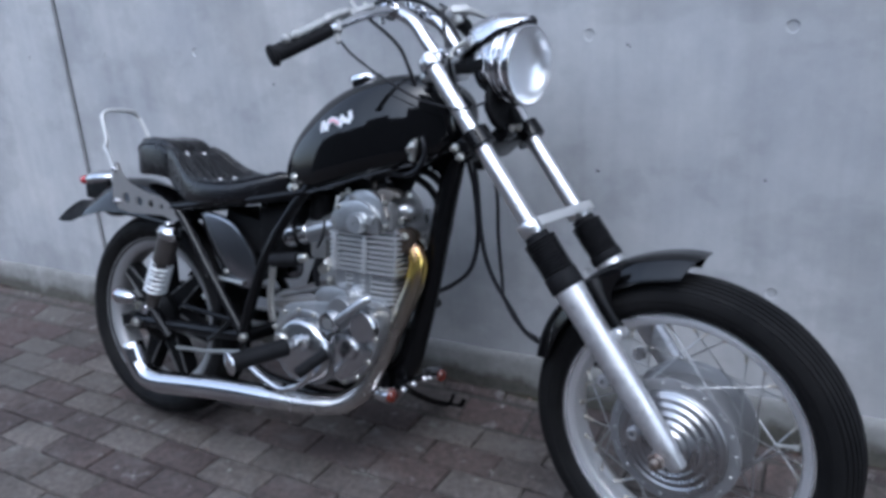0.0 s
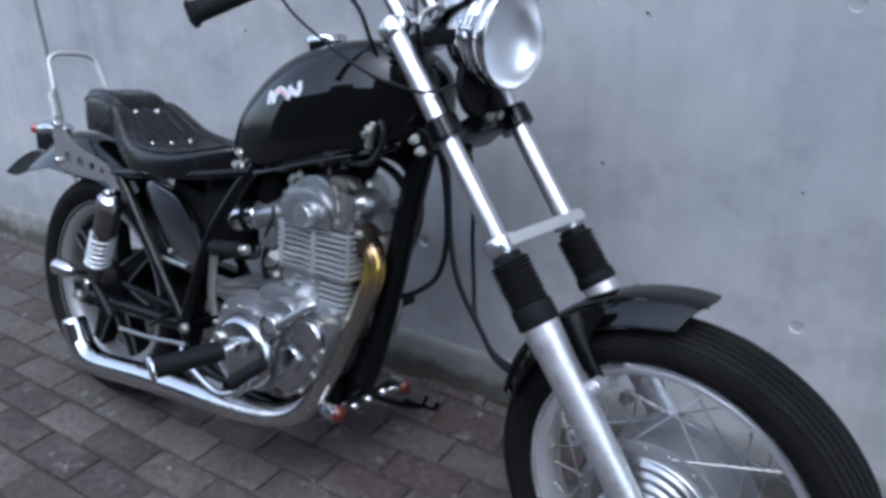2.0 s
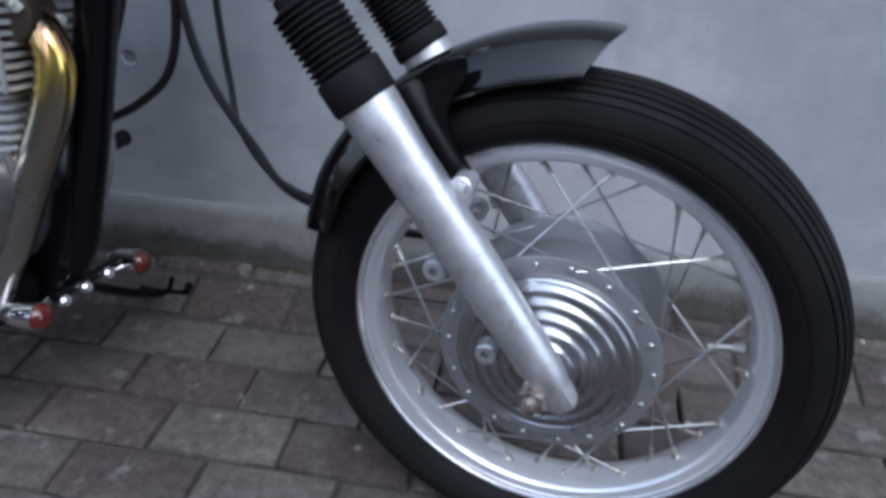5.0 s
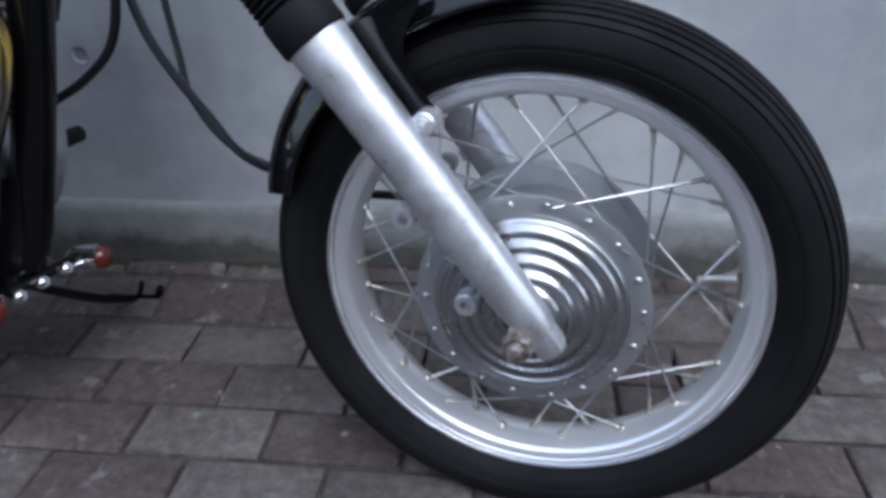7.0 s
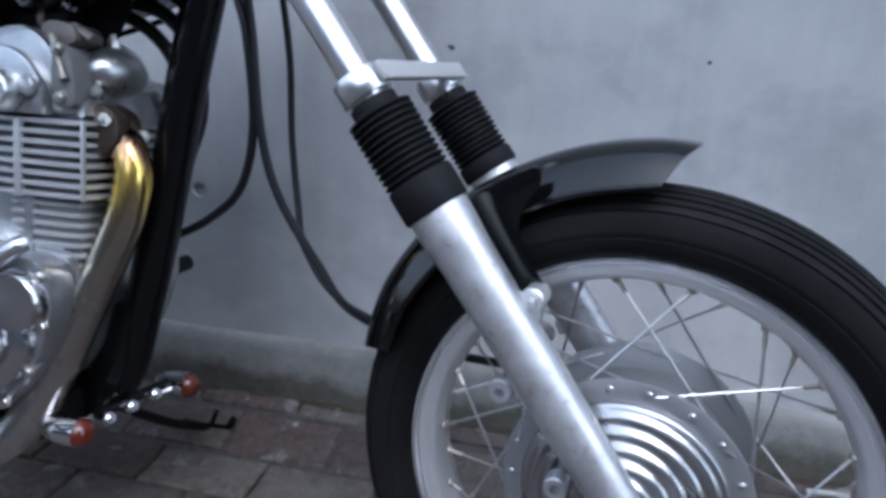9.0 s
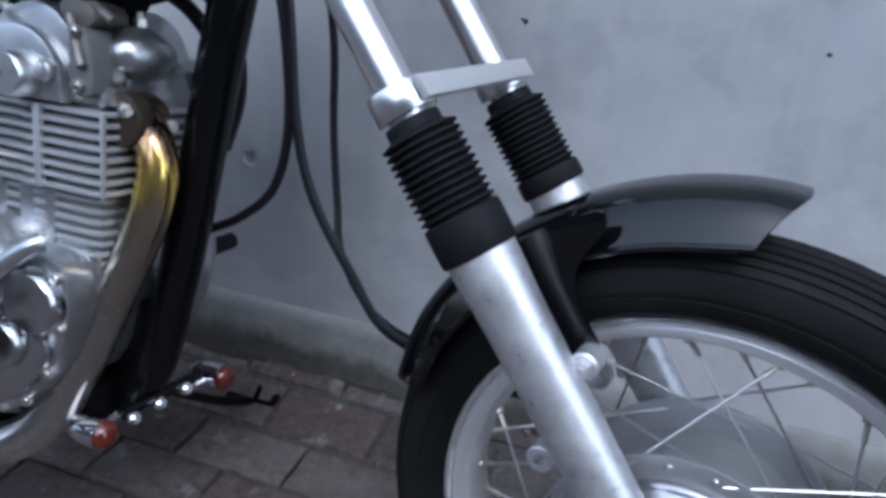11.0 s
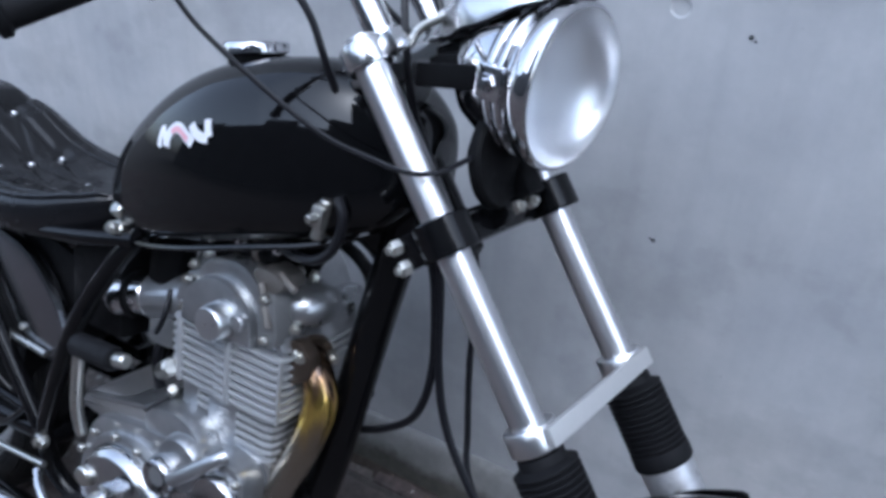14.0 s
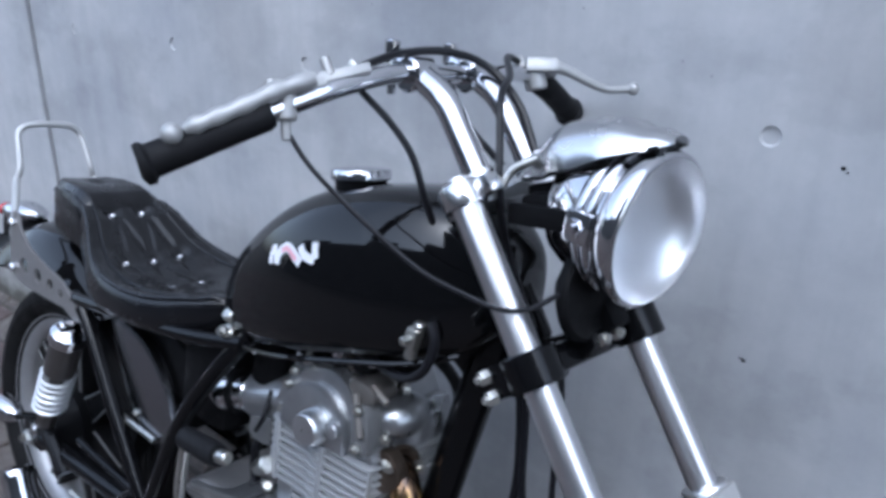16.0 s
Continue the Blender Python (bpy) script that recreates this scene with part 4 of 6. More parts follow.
part("steering_head", rod((-0.455 - 0.012, 0, 0.855), (-0.455 - 0.105, 0, 0.985), 0.027, 24, 0.003), frame_black, bike)
frame_tube([(-0.505, 0.004, 0.90), (-0.525, 0.004, 0.81), (-0.547, 0.004, 0.70), (-0.576, 0.004, 0.54), (-0.602, 0.004, 0.42), (-0.635, 0.004, 0.31), (-0.70, 0.0, 0.262)], 0.0255, "down_tube", "thick black front down tube")
frame_tube([(-0.52, 0, 0.93), (-0.62, 0, 0.90), (-0.78, 0, 0.84), (-0.95, 0, 0.73)], 0.026, "backbone")
part("gusset", plate([(-0.505, 0.87), (-0.53, 0.77), (-0.66, 0.865), (-0.66, 0.89)], -0.006, 0.006), frame_black, bike)
for s in (-1, 1):
    frame_tube([(-1.36, s * 0.112, 0.66), (-1.2, s * 0.116, 0.682), (-1.0, s * 0.118, 0.71), (-0.87, s * 0.105, 0.735)], 0.0115, "seat_rail")
    frame_tube([(-0.865, s * 0.095, 0.75), (-0.91, s * 0.108, 0.69), (-0.985, s * 0.115, 0.575), (-1.05, s * 0.115, 0.42), (-1.075, s * 0.11, 0.34), (-1.06, s * 0.1, 0.27), (-0.98, s * 0.09, 0.235), (-0.8, s * 0.075, 0.225), (-0.68, s * 0.04, 0.255)], 0.0145, "cradle_tube", "")
    frame_tube([(-1.31, s * 0.113, 0.655), (-1.28, s * 0.113, 0.62), (-1.2, s * 0.113, 0.51), (-1.08, s * 0.113, 0.355)], 0.013, "rear_strut", "")
    # swinging arm with a brace to the pivot
    frame_tube([(-1.06, s * 0.1, 0.345), (-1.2, s * 0.105, 0.335), (-1.5, s * 0.105, 0.322)], 0.0185, "swingarm_leg", "")
    frame_tube([(-1.11, s * 0.12, 0.385), (-1.24, s * 0.12, 0.392), (-1.3, s * 0.118, 0.395)], 0.007, "brace_rod", "")
    frame_tube([(-1.11, s * 0.12, 0.385), (-1.16, s * 0.12, 0.34), (-1.2, s * 0.12, 0.315)], 0.006, "brace_rod", "")
    part("axle_plate", box((0.075, 0.02, 0.05), pose(-1.49, s * 0.108, 0.322), 0.006), frame_black, bike)
    bolt_parts("axle_nut", [((-1.49, s * 0.118, 0.32), (0, s, 0), 0.015, 0.014), ((-1.065, s * 0.118, 0.345), (0, s, 0), 0.013, 0.012)], steel, bike)
part("cross_tube", rod((-1.0, -0.11, 0.70), (-1.0, 0.11, 0.70), 0.012, 12), frame_black, bike)
part("cross_tube", rod((-1.32, -0.11, 0.655), (-1.32, 0.11, 0.655), 0.012, 12), frame_black, bike)
part("cross_tube", rod((-1.07, -0.11, 0.345), (-1.07, 0.11, 0.345), 0.02, 14), frame_black, bike)
# battery box, oil tank and air box fill the triangle under the seat
part("battery_box", box((0.14, 0.13, 0.17), pose(-1.13, 0.0, 0.575, 0, 12, 0), 0.012), matt_black, bike, "matt black battery box under the seat")
part("air_box", box((0.12, 0.15, 0.15), pose(-1.0, 0.0, 0.62), 0.02), matt_black, bike)
part("inner_fender", box((0.02, 0.14, 0.3), pose(-1.19, 0, 0.47, 0, 18, 0), 0.006), matt_black, bike)
cover = [(-1.25, 0.648), (-1.165, 0.648), (-1.105, 0.615), (-1.06, 0.555), (-1.045, 0.495), (-1.068, 0.468), (-1.14, 0.472), (-1.198, 0.54)]
for s in (-1, 1):
    part("side_cover", plate(round_outline(cover, 4), s * 0.094, s * 0.07, 0.011), cover_grey, bike, "dark shiny triangular side cover", None, 50)
    bolt_parts("cover_bolt", [((-1.155, s * 0.092, 0.505), (0, s, 0), 0.006, 0.005)], steel, bike)
part("cover_rod", rod((-1.22, -0.1, 0.488), (-1.085, -0.1, 0.482), 0.0055, 10), steel, bike)
part("chain_guard", plate([(-1.1, 0.42), (-1.5, 0.44), (-1.52, 0.42), (-1.1, 0.395)], 0.085, 0.12, 0.004), frame_black, bike)

# -- fuel tank
TANK = [(-0.985, 0.03, 0.775, 0.752), (-0.972, 0.058, 0.803, 0.742), (-0.95, 0.083, 0.84, 0.735), (-0.915, 0.104, 0.886, 0.73), (-0.87, 0.116, 0.929, 0.732), (-0.82, 0.126, 0.963, 0.742),
        (-0.76, 0.133, 0.989, 0.758), (-0.70, 0.133, 1.004, 0.776), (-0.64, 0.126, 1.013, 0.793), (-0.59, 0.113, 1.013, 0.806), (-0.55, 0.096, 1.004, 0.82), (-0.52, 0.08, 0.988, 0.834), (-0.495, 0.06, 0.966, 0.862), (-0.485, 0.04, 0.945, 0.88)]


def steep(x):
    return 0.56 - 0.14 * max(0.0, min(1.0, (x + 0.86) / 0.24))


def tank_ring(x, w, top, low, n=56):
    ring = []
    mid = low + (top - low) * 0.36
    for j in range(n):
        a = 2 * math.pi * j / n
        c, sn = math.cos(a), math.sin(a)
        y = w * math.copysign(abs(c) ** (steep(x) if sn > 0 else 0.4), c)
        z = mid + (top - mid) * abs(sn) ** 0.92 if sn >= 0 else mid - (mid - low) * abs(sn) ** 0.5
        ring.append((y, z))
    return ring


def tank_side(x, z):
    """Half width of the tank at a place on its flank."""
    for a, b in zip(TANK, TANK[1:]):
        if a[0] <= x <= b[0]:
            u = (x - a[0]) / (b[0] - a[0])
            w, top, low = (a[i] * (1 - u) + b[i] * u for i in (1, 2, 3))
            mid = low + (top - low) * 0.36
            if z < mid:
                return w
            sn = min(1.0, (z - mid) / (top - mid)) ** (1 / 0.92)
            return w * math.sqrt(max(0.0, 1 - sn * sn)) ** steep(x)
    return 0.0


xs = smooth_path([V(*t[:3]) for t in TANK], 3)
lows = smooth_path([V(t[0], t[3], 0) for t in TANK], 3)
tank = part("fuel_tank", loft([[V(p.x, y, z) for y, z in tank_ring(p.x, p.y, p.z, q.y)] for p, q in zip(xs, lows)]), gloss_black, bike, "gloss black teardrop fuel tank", None, 60)
for s in (-1, 1):
    part("tank_flange", tube(smooth_path([V(t[0], s * t[1] * 0.93, t[3] + 0.002) for t in TANK[1:-2]], 4), 0.0042, 8), gloss_black, tank)
capM = pose(-0.746, -0.03, 0.99, 2, -8, 0)
cap = part("filler_cap", lathe([(0.034, 0.009), (0.039, 0.01), (0.041, 0.012), (0.041, 0.021), (0.039, 0.024), (0.02, 0.026), (0, 0.0265)], 28, capM), chrome, tank, "chrome filler cap")
part("cap_neck", lathe([(0.035, -0.012), (0.035, 0.0095), (0, 0.0095)], 28, capM), matt_black, tank)
# emblem: plain white strokes run into one another, the middle one lined with pink
EMBLEM = (([(-0.804, 0.878), (-0.806, 0.89), (-0.804, 0.903)], 0.0042), ([(-0.803, 0.904), (-0.798, 0.894), (-0.793, 0.882)], 0.0038), ([(-0.791, 0.882), (-0.789, 0.896), (-0.778, 0.907), (-0.765, 0.907), (-0.752, 0.901), (-0.742, 0.896)], 0.0066),
          ([(-0.749, 0.917), (-0.741, 0.91), (-0.729, 0.906), (-0.718, 0.907)], 0.0058), ([(-0.723, 0.928), (-0.7205, 0.918), (-0.716, 0.909)], 0.0056))


def emblem(path, width, mat, lift, name):
    bm = bmesh.new()
    pts = smooth_path([V(x, 0, z) for x, z in path], 5)
    rows_ = []
    for i, p in enumerate(pts):
        d = (pts[min(i + 1, len(pts) - 1)] - pts[max(i - 1, 0)]).normalized()
        nrm = V(-d.z, 0, d.x)
        line = []
        for k in (-1, 0, 1):
            q = p + nrm * width * k
            line.append(bm.verts.new((q.x, -tank_side(q.x, q.z) - lift, q.z)))
        rows_.append(line)
    for a, b in zip(rows_, rows_[1:]):
        for k in range(2):
            bm.faces.new((a[k], a[k + 1], b[k + 1], b[k]))
    return part(name, bm, mat, tank)


for k, (stroke, half) in enumerate(EMBLEM):
    emblem(stroke, half, white_paint, 0.0012 + 0.0001 * k, "emblem")
emblem([(-0.783, 0.9005), (-0.775, 0.9065), (-0.764, 0.905), (-0.75, 0.8985)], 0.0032, pink_paint, 0.0026, "emblem_stripe")
# tank bolt, tap and fuel hose
bm = rod((-0.905, -0.085, 0.73), (-0.905, -0.112, 0.745), 0.012, 12, 0.002)
add_bolt(bm, (-0.905, -0.112, 0.745), (0, -1, 0.2), 0.009, 0.008)
add_rod(bm, (-0.9, -0.09, 0.755), (-0.905, -0.11, 0.775), 0.011, 12, 0.002)
part("tank_bolt", bm, steel, tank)
bm = rod((-0.560, -0.104, 0.87), (-0.570, -0.104, 0.822), 0.0075, 12, 0.002)
add_box(bm, (0.017, 0.016, 0.026), pose(-0.566, -0.106, 0.85, 0, 10, 0), 0.003)
add_rod(bm, (-0.566, -0.112, 0.85), (-0.57, -0.124, 0.848), 0.0055, 10, 0.001)
part("fuel_tap", bm, steel, tank, "small bright fuel tap")
cable([(-0.548, -0.1, 0.875), (-0.538, -0.102, 0.852), (-0.546, -0.102, 0.818), (-0.57, -0.1, 0.796), (-0.603, -0.096, 0.79), (-0.64, -0.085, 0.79), (-0.70, -0.06, 0.775)], 0.0062, None, "fuel_hose")

# -- seat: bucket saddle and a separate pillion pad; x, half width, top, bottom, rise towards the edge
RIDER = [(-1.402, 0.07, 0.812, 0.738, 0.0), (-1.394, 0.077, 0.821, 0.732, 0.001), (-1.382, 0.081, 0.822, 0.724, 0.002), (-1.368, 0.086, 0.815, 0.715, 0.004), (-1.345, 0.094, 0.801, 0.704, 0.007), (-1.32, 0.104, 0.780, 0.694, 0.009),
         (-1.292, 0.115, 0.758, 0.686, 0.011), (-1.255, 0.127, 0.741, 0.682, 0.013), (-1.2, 0.137, 0.731, 0.682, 0.014), (-1.13, 0.140, 0.732, 0.686, 0.013), (-1.07, 0.134, 0.741, 0.693, 0.011), (-1.01, 0.118, 0.758, 0.706, 0.008), (-0.965, 0.097, 0.773, 0.72, 0.004), (-0.94, 0.077, 0.776, 0.735, 0.001)]
PILLION = [(-1.575, 0.012, 0.798, 0.766, 0.0), (-1.572, 0.026, 0.818, 0.752, 0.001), (-1.56, 0.044, 0.834, 0.744, 0.002), (-1.53, 0.06, 0.844, 0.74, 0.003), (-1.48, 0.071, 0.848, 0.742, 0.004), (-1.43, 0.077, 0.847, 0.74, 0.003), (-1.402, 0.079, 0.842, 0.737, 0.001), (-1.388, 0.079, 0.834, 0.73, 0.0), (-1.378, 0.078, 0.824, 0.724, 0.0)]
STUDS = ((-1.368, -0.03), (-1.368, 0.03), (-1.271, -0.055), (-1.271, 0.0), (-1.271, 0.055), (-1.164, -0.03), (-1.164, 0.03), (-1.488, 0.0))
PLEATS = [((STUDS[a], STUDS[b])) for a, b in ((0, 2), (0, 3), (1, 3), (1, 4), (2, 5), (3, 5), (3, 6), (4, 6))]


def tuft(x, y):
    """Depth of the quilting: a dimple at each stud and a shallow pleat between neighbours."""
    d = 0.0
    for sx, sy in STUDS:
        d = max(d, 0.0115 * math.exp(-((x - sx) ** 2 + (y - sy) ** 2) / 0.00032))
    for (ax, ay), (bx, by) in PLEATS:
        u = max(0.0, min(1.0, ((x - ax) * (bx - ax) + (y - ay) * (by - ay)) / ((bx - ax) ** 2 + (by - ay) ** 2)))
        gap = (x - ax - u * (bx - ax)) ** 2 + (y - ay - u * (by - ay)) ** 2
        d = max(d, 0.0068 * math.exp(-gap / 0.00007))
    return d


def seat_z(x, y, table=None):
    table = table or (PILLION if x < -1.39 else RIDER)
    x = max(table[0][0], min(table[-1][0], x))
    for a, b in zip(table, table[1:]):
        if a[0] <= x <= b[0]:
            u = (x - a[0]) / (b[0] - a[0])
            w, top, dip = (a[i] * (1 - u) + b[i] * u for i in (1, 2, 4))
            k = min(1.0, abs(y) / w)
            return top + dip * min(1.0, (k / 0.85) ** 2.5) - (0.026 * max(0, (k - 0.66) / 0.34) ** 2.4 if table is PILLION else 0.009 * max(0, (k - 0.9) / 0.1) ** 2) - (tuft(x, y) if k < 0.85 else 0.0)
    return 0.8


def seat_ring(x, w, top, low, table):
    ring = []
    for j in range(61):
        u = -1 + j / 30
        ring.append(V(x, w * u, seat_z(x, w * u, table)))
    for u, f in ((1.012, 0.92), (1.022, 0.7), (1.02, 0.42), (1.0, 0.16), (0.95, 0.02), (0.8, 0.0), (0.3, 0.0), (-0.3, 0.0), (-0.8, 0.0), (-0.95, 0.02), (-1.0, 0.16), (-1.02, 0.42), (-1.022, 0.7), (-1.012, 0.92)):
        ring.append(V(x, w * u, low + (top - (0.024 if table is PILLION else 0.006) - low) * f))
    return ring


def cushion(table, k):
    rows_ = smooth_path([V(t[0], t[1], t[2]) for t in table], k)
    lows_ = smooth_path([V(t[0], t[3], 0) for t in table], k)
    return rows_, loft([seat_ring(p.x, p.y, p.z, q.y, table) for p, q in zip(rows_, lows_)])


ctrl, bm = cushion(RIDER, 8)
seat = part("seat", bm, leather, bike, "black leather bucket saddle with bright studs", None, 50)
pad_rows, bm = cushion(PILLION, 4)
pad = part("pillion_pad", bm, leather, seat, "raised black leather pillion pad", None, 50)
for s in (-1, 1):
    part("piping", tube(smooth_path([V(p.x, s * p.y * 0.965, seat_z(p.x, p.y * 0.965, RIDER) + 0.0015) for p in ctrl[6:-3:3]], 3), 0.0046, 10), leather, seat)
    part("piping", tube(smooth_path([V(p.x, s * p.y * 0.75, seat_z(p.x, p.y * 0.75, RIDER) + 0.0003) for p in ctrl[14:-16:3]], 3), 0.003, 8), leather, seat)
loop = [V(p.x, -p.y * 0.965, seat_z(p.x, p.y * 0.965, PILLION) + 0.0015) for p in pad_rows[3:-2:2]]
back = loop[0]
loop = [V(p.x, -p.y, p.z) for p in loop[::-1]] + [V(back.x - 0.006, back.y * f, back.z) for f in (-0.7, 0.0, 0.7)] + loop
part("piping", tube(smooth_path(loop, 3), 0.0042, 10), leather, seat)
stud_me = finish(lathe([(0.0065, -0.002), (0.0065, 0.001), (0.005, 0.0035), (0, 0.0045)], 14), "stud", chrome)
for x, y in STUDS:
    part("stud", stud_me, chrome, seat, "", pose(x, y, seat_z(x, y) + 0.001))

# -- rear fender, tail lamp, sissy bar and its plates
RC = V(-1.49, 0, 0.318)
secs = []
for i, (ang, R, w, dep) in enumerate(((62, 0.35, 0.085, 0.055), (75, 0.364, 0.085, 0.06), (88, 0.386, 0.085, 0.085), (101, 0.414, 0.085, 0.105), (112, 0.438, 0.085, 0.108), (122, 0.452, 0.087, 0.09), (130, 0.456, 0.088, 0.066), (136.5, 0.472, 0.09, 0.06), (140.5, 0.505, 0.09, 0.06), (142, 0.52, 0.088, 0.056))):
    a = radians(ang)
    out = V(math.cos(a), 0, math.sin(a))
    drop = out if i < 6 else V(0, 0, 1)
    ring = [RC + out * R - drop * dep * abs(-1 + t / 6) ** (2.6 if i < 6 else 1.6) + V(0, w * (-1 + t / 6), 0) for t in range(13)]
    secs.append(ring + [p - out * 0.003 for p in ring[::-1]])
part("mud_flap", loft(secs[6:]), matt_black, bike, "matt black drooping flap behind the rear fender", None, 50)
rear_fender = part("rear_fender", loft(secs[:7]), gloss_black, bike, "gloss black rear fender", None, 50)
bm = bmesh.new()
bmesh.ops.create_uvsphere(bm, u_segments=24, v_segments=14, radius=1.0, matrix=pose(-1.795, 0, 0.712, 0, -6, 0) @ Matrix.Diagonal((0.075, 0.04, 0.026, 1)))
lamp = part("tail_lamp", bm, chrome, bike, "chrome teardrop tail lamp on the fender")
bm = bmesh.new()
bmesh.ops.create_uvsphere(bm, u_segments=20, v_segments=12, radius=1.0, matrix=pose(-1.866, 0, 0.704, 0, -6, 0) @ Matrix.Diagonal((0.014, 0.03, 0.016, 1)))
part("tail_lens", bm, red_lens, lamp)
part("lamp_base", box((0.11, 0.06, 0.05), pose(-1.79, 0, 0.678, 0, -6, 0), 0.012), matt_black, lamp)
SISSY = [(-1.575, -0.118, 0.720), (-1.585, -0.112, 0.755), (-1.635, -0.088, 0.790), (-1.680, -0.068, 0.812), (-1.682, -0.060, 0.835), (-1.700, -0.055, 0.875), (-1.715, -0.050, 0.903), (-1.717, -0.036, 0.918), (-1.715, -0.010, 0.924), (-1.715, 0.040, 0.924), (-1.717, 0.066, 0.918), (-1.715, 0.080, 0.903), (-1.700, 0.085, 0.875), (-1.682, 0.090, 0.835), (-1.680, 0.098, 0.812), (-1.635, 0.118, 0.790), (-1.585, 0.142, 0.755), (-1.575, 0.148, 0.720)]
part("sissy_bar", tube(smooth_path(SISSY, 5), 0.0068, 14), brace_grey, bike, "low bent grey steel sissy bar")


def holed_plate(outline, holes, y0, y1):
    """Plate with round holes: the outline is joined to each hole by filling between edge loops."""
    bm = bmesh.new()
    loops = [[bm.verts.new((x, y0, z)) for x, z in outline]]
    for cx, cz, r in holes:
        loops.append([bm.verts.new((cx + r * math.cos(2 * math.pi * j / 16), y0, cz + r * math.sin(2 * math.pi * j / 16))) for j in range(16)])
    edges = [bm.edges.new((l[i], l[(i + 1) % len(l)])) for l in loops for i in range(len(l))]
    bmesh.ops.triangle_fill(bm, use_beauty=True, use_dissolve=False, edges=edges)
    made = bmesh.ops.extrude_face_region(bm, geom=list(bm.faces))
    bmesh.ops.translate(bm, vec=(0, y1 - y0, 0), verts=[v for v in made["geom"] if isinstance(v, bmesh.types.BMVert)])
    return bm


BRACKET = [(-1.566, 0.775), (-1.548, 0.775), (-1.535, 0.745), (-1.5, 0.718), (-1.44, 0.7), (-1.38, 0.69), (-1.345, 0.675), (-1.315, 0.655), (-1.3, 0.63), (-1.322, 0.628), (-1.36, 0.64), (-1.43, 0.638), (-1.5, 0.637), (-1.55, 0.645), (-1.572, 0.665), (-1.575, 0.72)]
HOLES = [(-1.515, 0.677, 0.016), (-1.46, 0.672, 0.0135), (-1.412, 0.668, 0.011), (-1.37, 0.663, 0.008)]
for s in (-1, 1):
    plate_ob = part("sissy_plate", holed_plate(BRACKET, HOLES, s * 0.118, s * 0.124), plate_grey, bike, "grey steel side plate with four round holes")
    bolt_parts("plate_bolt", [((-1.56, s * 0.124, 0.755), (0, s, 0), 0.009, 0.008), ((-1.558, s * 0.124, 0.665), (0, s, 0), 0.009, 0.008)], chrome, plate_ob)

# -- rear shocks
for s in (-1, 1):
    top, low = V(-1.325, s * 0.126, 0.612), V(-1.425, s * 0.124, 0.372)
    M = along(low, top)
    L = (top - low).length
    shock = part("rear_shock", lathe([(0.0, 0.0), (0.012, 0.0), (0.018, 0.01), (0.018, 0.04), (0.0225, 0.044), (0.0225, 0.05), (0.013, 0.052), (0.013, 0.150), (0.0275, 0.152), (0.0285, 0.156), (0.0285, L - 0.03), (0.012, L - 0.028), (0.012, L)], 28, M), smoked, bike, "rear shock absorber with an exposed chrome spring")
    part("shock_cap", lathe([(0.0285, L - 0.03), (0.033, L - 0.03), (0.034, L - 0.026), (0.032, L - 0.01), (0.02, L + 0.002), (0.012, L + 0.006), (0, L + 0.006)], 28, M), chrome, shock)
    turns, n = 6.5, 156
    coil = [M @ V(0.028 * math.cos(2 * math.pi * turns * i / n), 0.028 * math.sin(2 * math.pi * turns * i / n), 0.053 + 0.095 * i / n) for i in range(n + 1)]
    part("spring", tube(coil, 0.0043, 8), spring_steel, shock)
    part("shock_eye", rod(V(-1.325, s * 0.11, 0.615), V(-1.325, s * 0.147, 0.615), 0.013, 16, 0.003), chrome, shock)
    part("shock_eye", rod(V(-1.425, s * 0.105, 0.37), V(-1.425, s * 0.147, 0.37), 0.013, 16, 0.003), chrome, shock)
    part("shock_link", tube(smooth_path([(-1.425, s * 0.12, 0.37), (-1.39, s * 0.12, 0.34), (-1.35, s * 0.12, 0.30)], 4), 0.014, 10), frame_black, shock)
    # bullet indicator
    a, b = V(-1.42, s * 0.15, 0.405), V(-1.5, s * 0.175, 0.408)
    sig = part("rear_indicator", lathe([(0, 0), (0.008, 0.001), (0.016, 0.009), (0.021, 0.024), (0.0225, 0.045), (0.0225, 0.06), (0, 0.06)], 24, along(V(-1.43, s * 0.17, 0.405), b)), chrome, bike, "chrome bullet indicator")
    part("indicator_stem", rod(V(-1.42, s * 0.12, 0.392), V(-1.44, s * 0.17, 0.405), 0.007, 12), frame_black, sig)
    part("indicator_lens", lathe([(0.021, 0.06), (0.02, 0.068), (0.012, 0.076), (0, 0.078)], 20, along(V(-1.43, s * 0.17, 0.405), b), False), amber, sig)

# -- rear wheel, cast alloy
RW = Matrix.Translation(RC + V(-0.008, 0, 0.003))
rear = part("rear_wheel", lathe([(0.012, -0.09), (0.03, -0.09), (0.05, -0.07), (0.075, -0.045), (0.078, 0.04), (0.09, 0.045), (0.09, 0.06), (0.012, 0.065)], 48, AXLE_Y), matt_black, bike, "black cast rear wheel with a wide tyre", RW)
part("tyre", lathe(tyre_profile(0.306, 0.232, 0.06, 0.042), 112, AXLE_Y, False), rubber, rear, "", None, 50)
rp = [(0.2325, -0.044), (0.2355, -0.045), (0.2355, -0.0405), (0.224, -0.040), (0.216, -0.036), (0.205, -0.03), (0.199, -0.022), (0.198, 0.0)]
part("rim", lathe(rp + [(r, -y) for r, y in rp[::-1][1:]], 112, AXLE_Y, False), hub_alloy, rear)
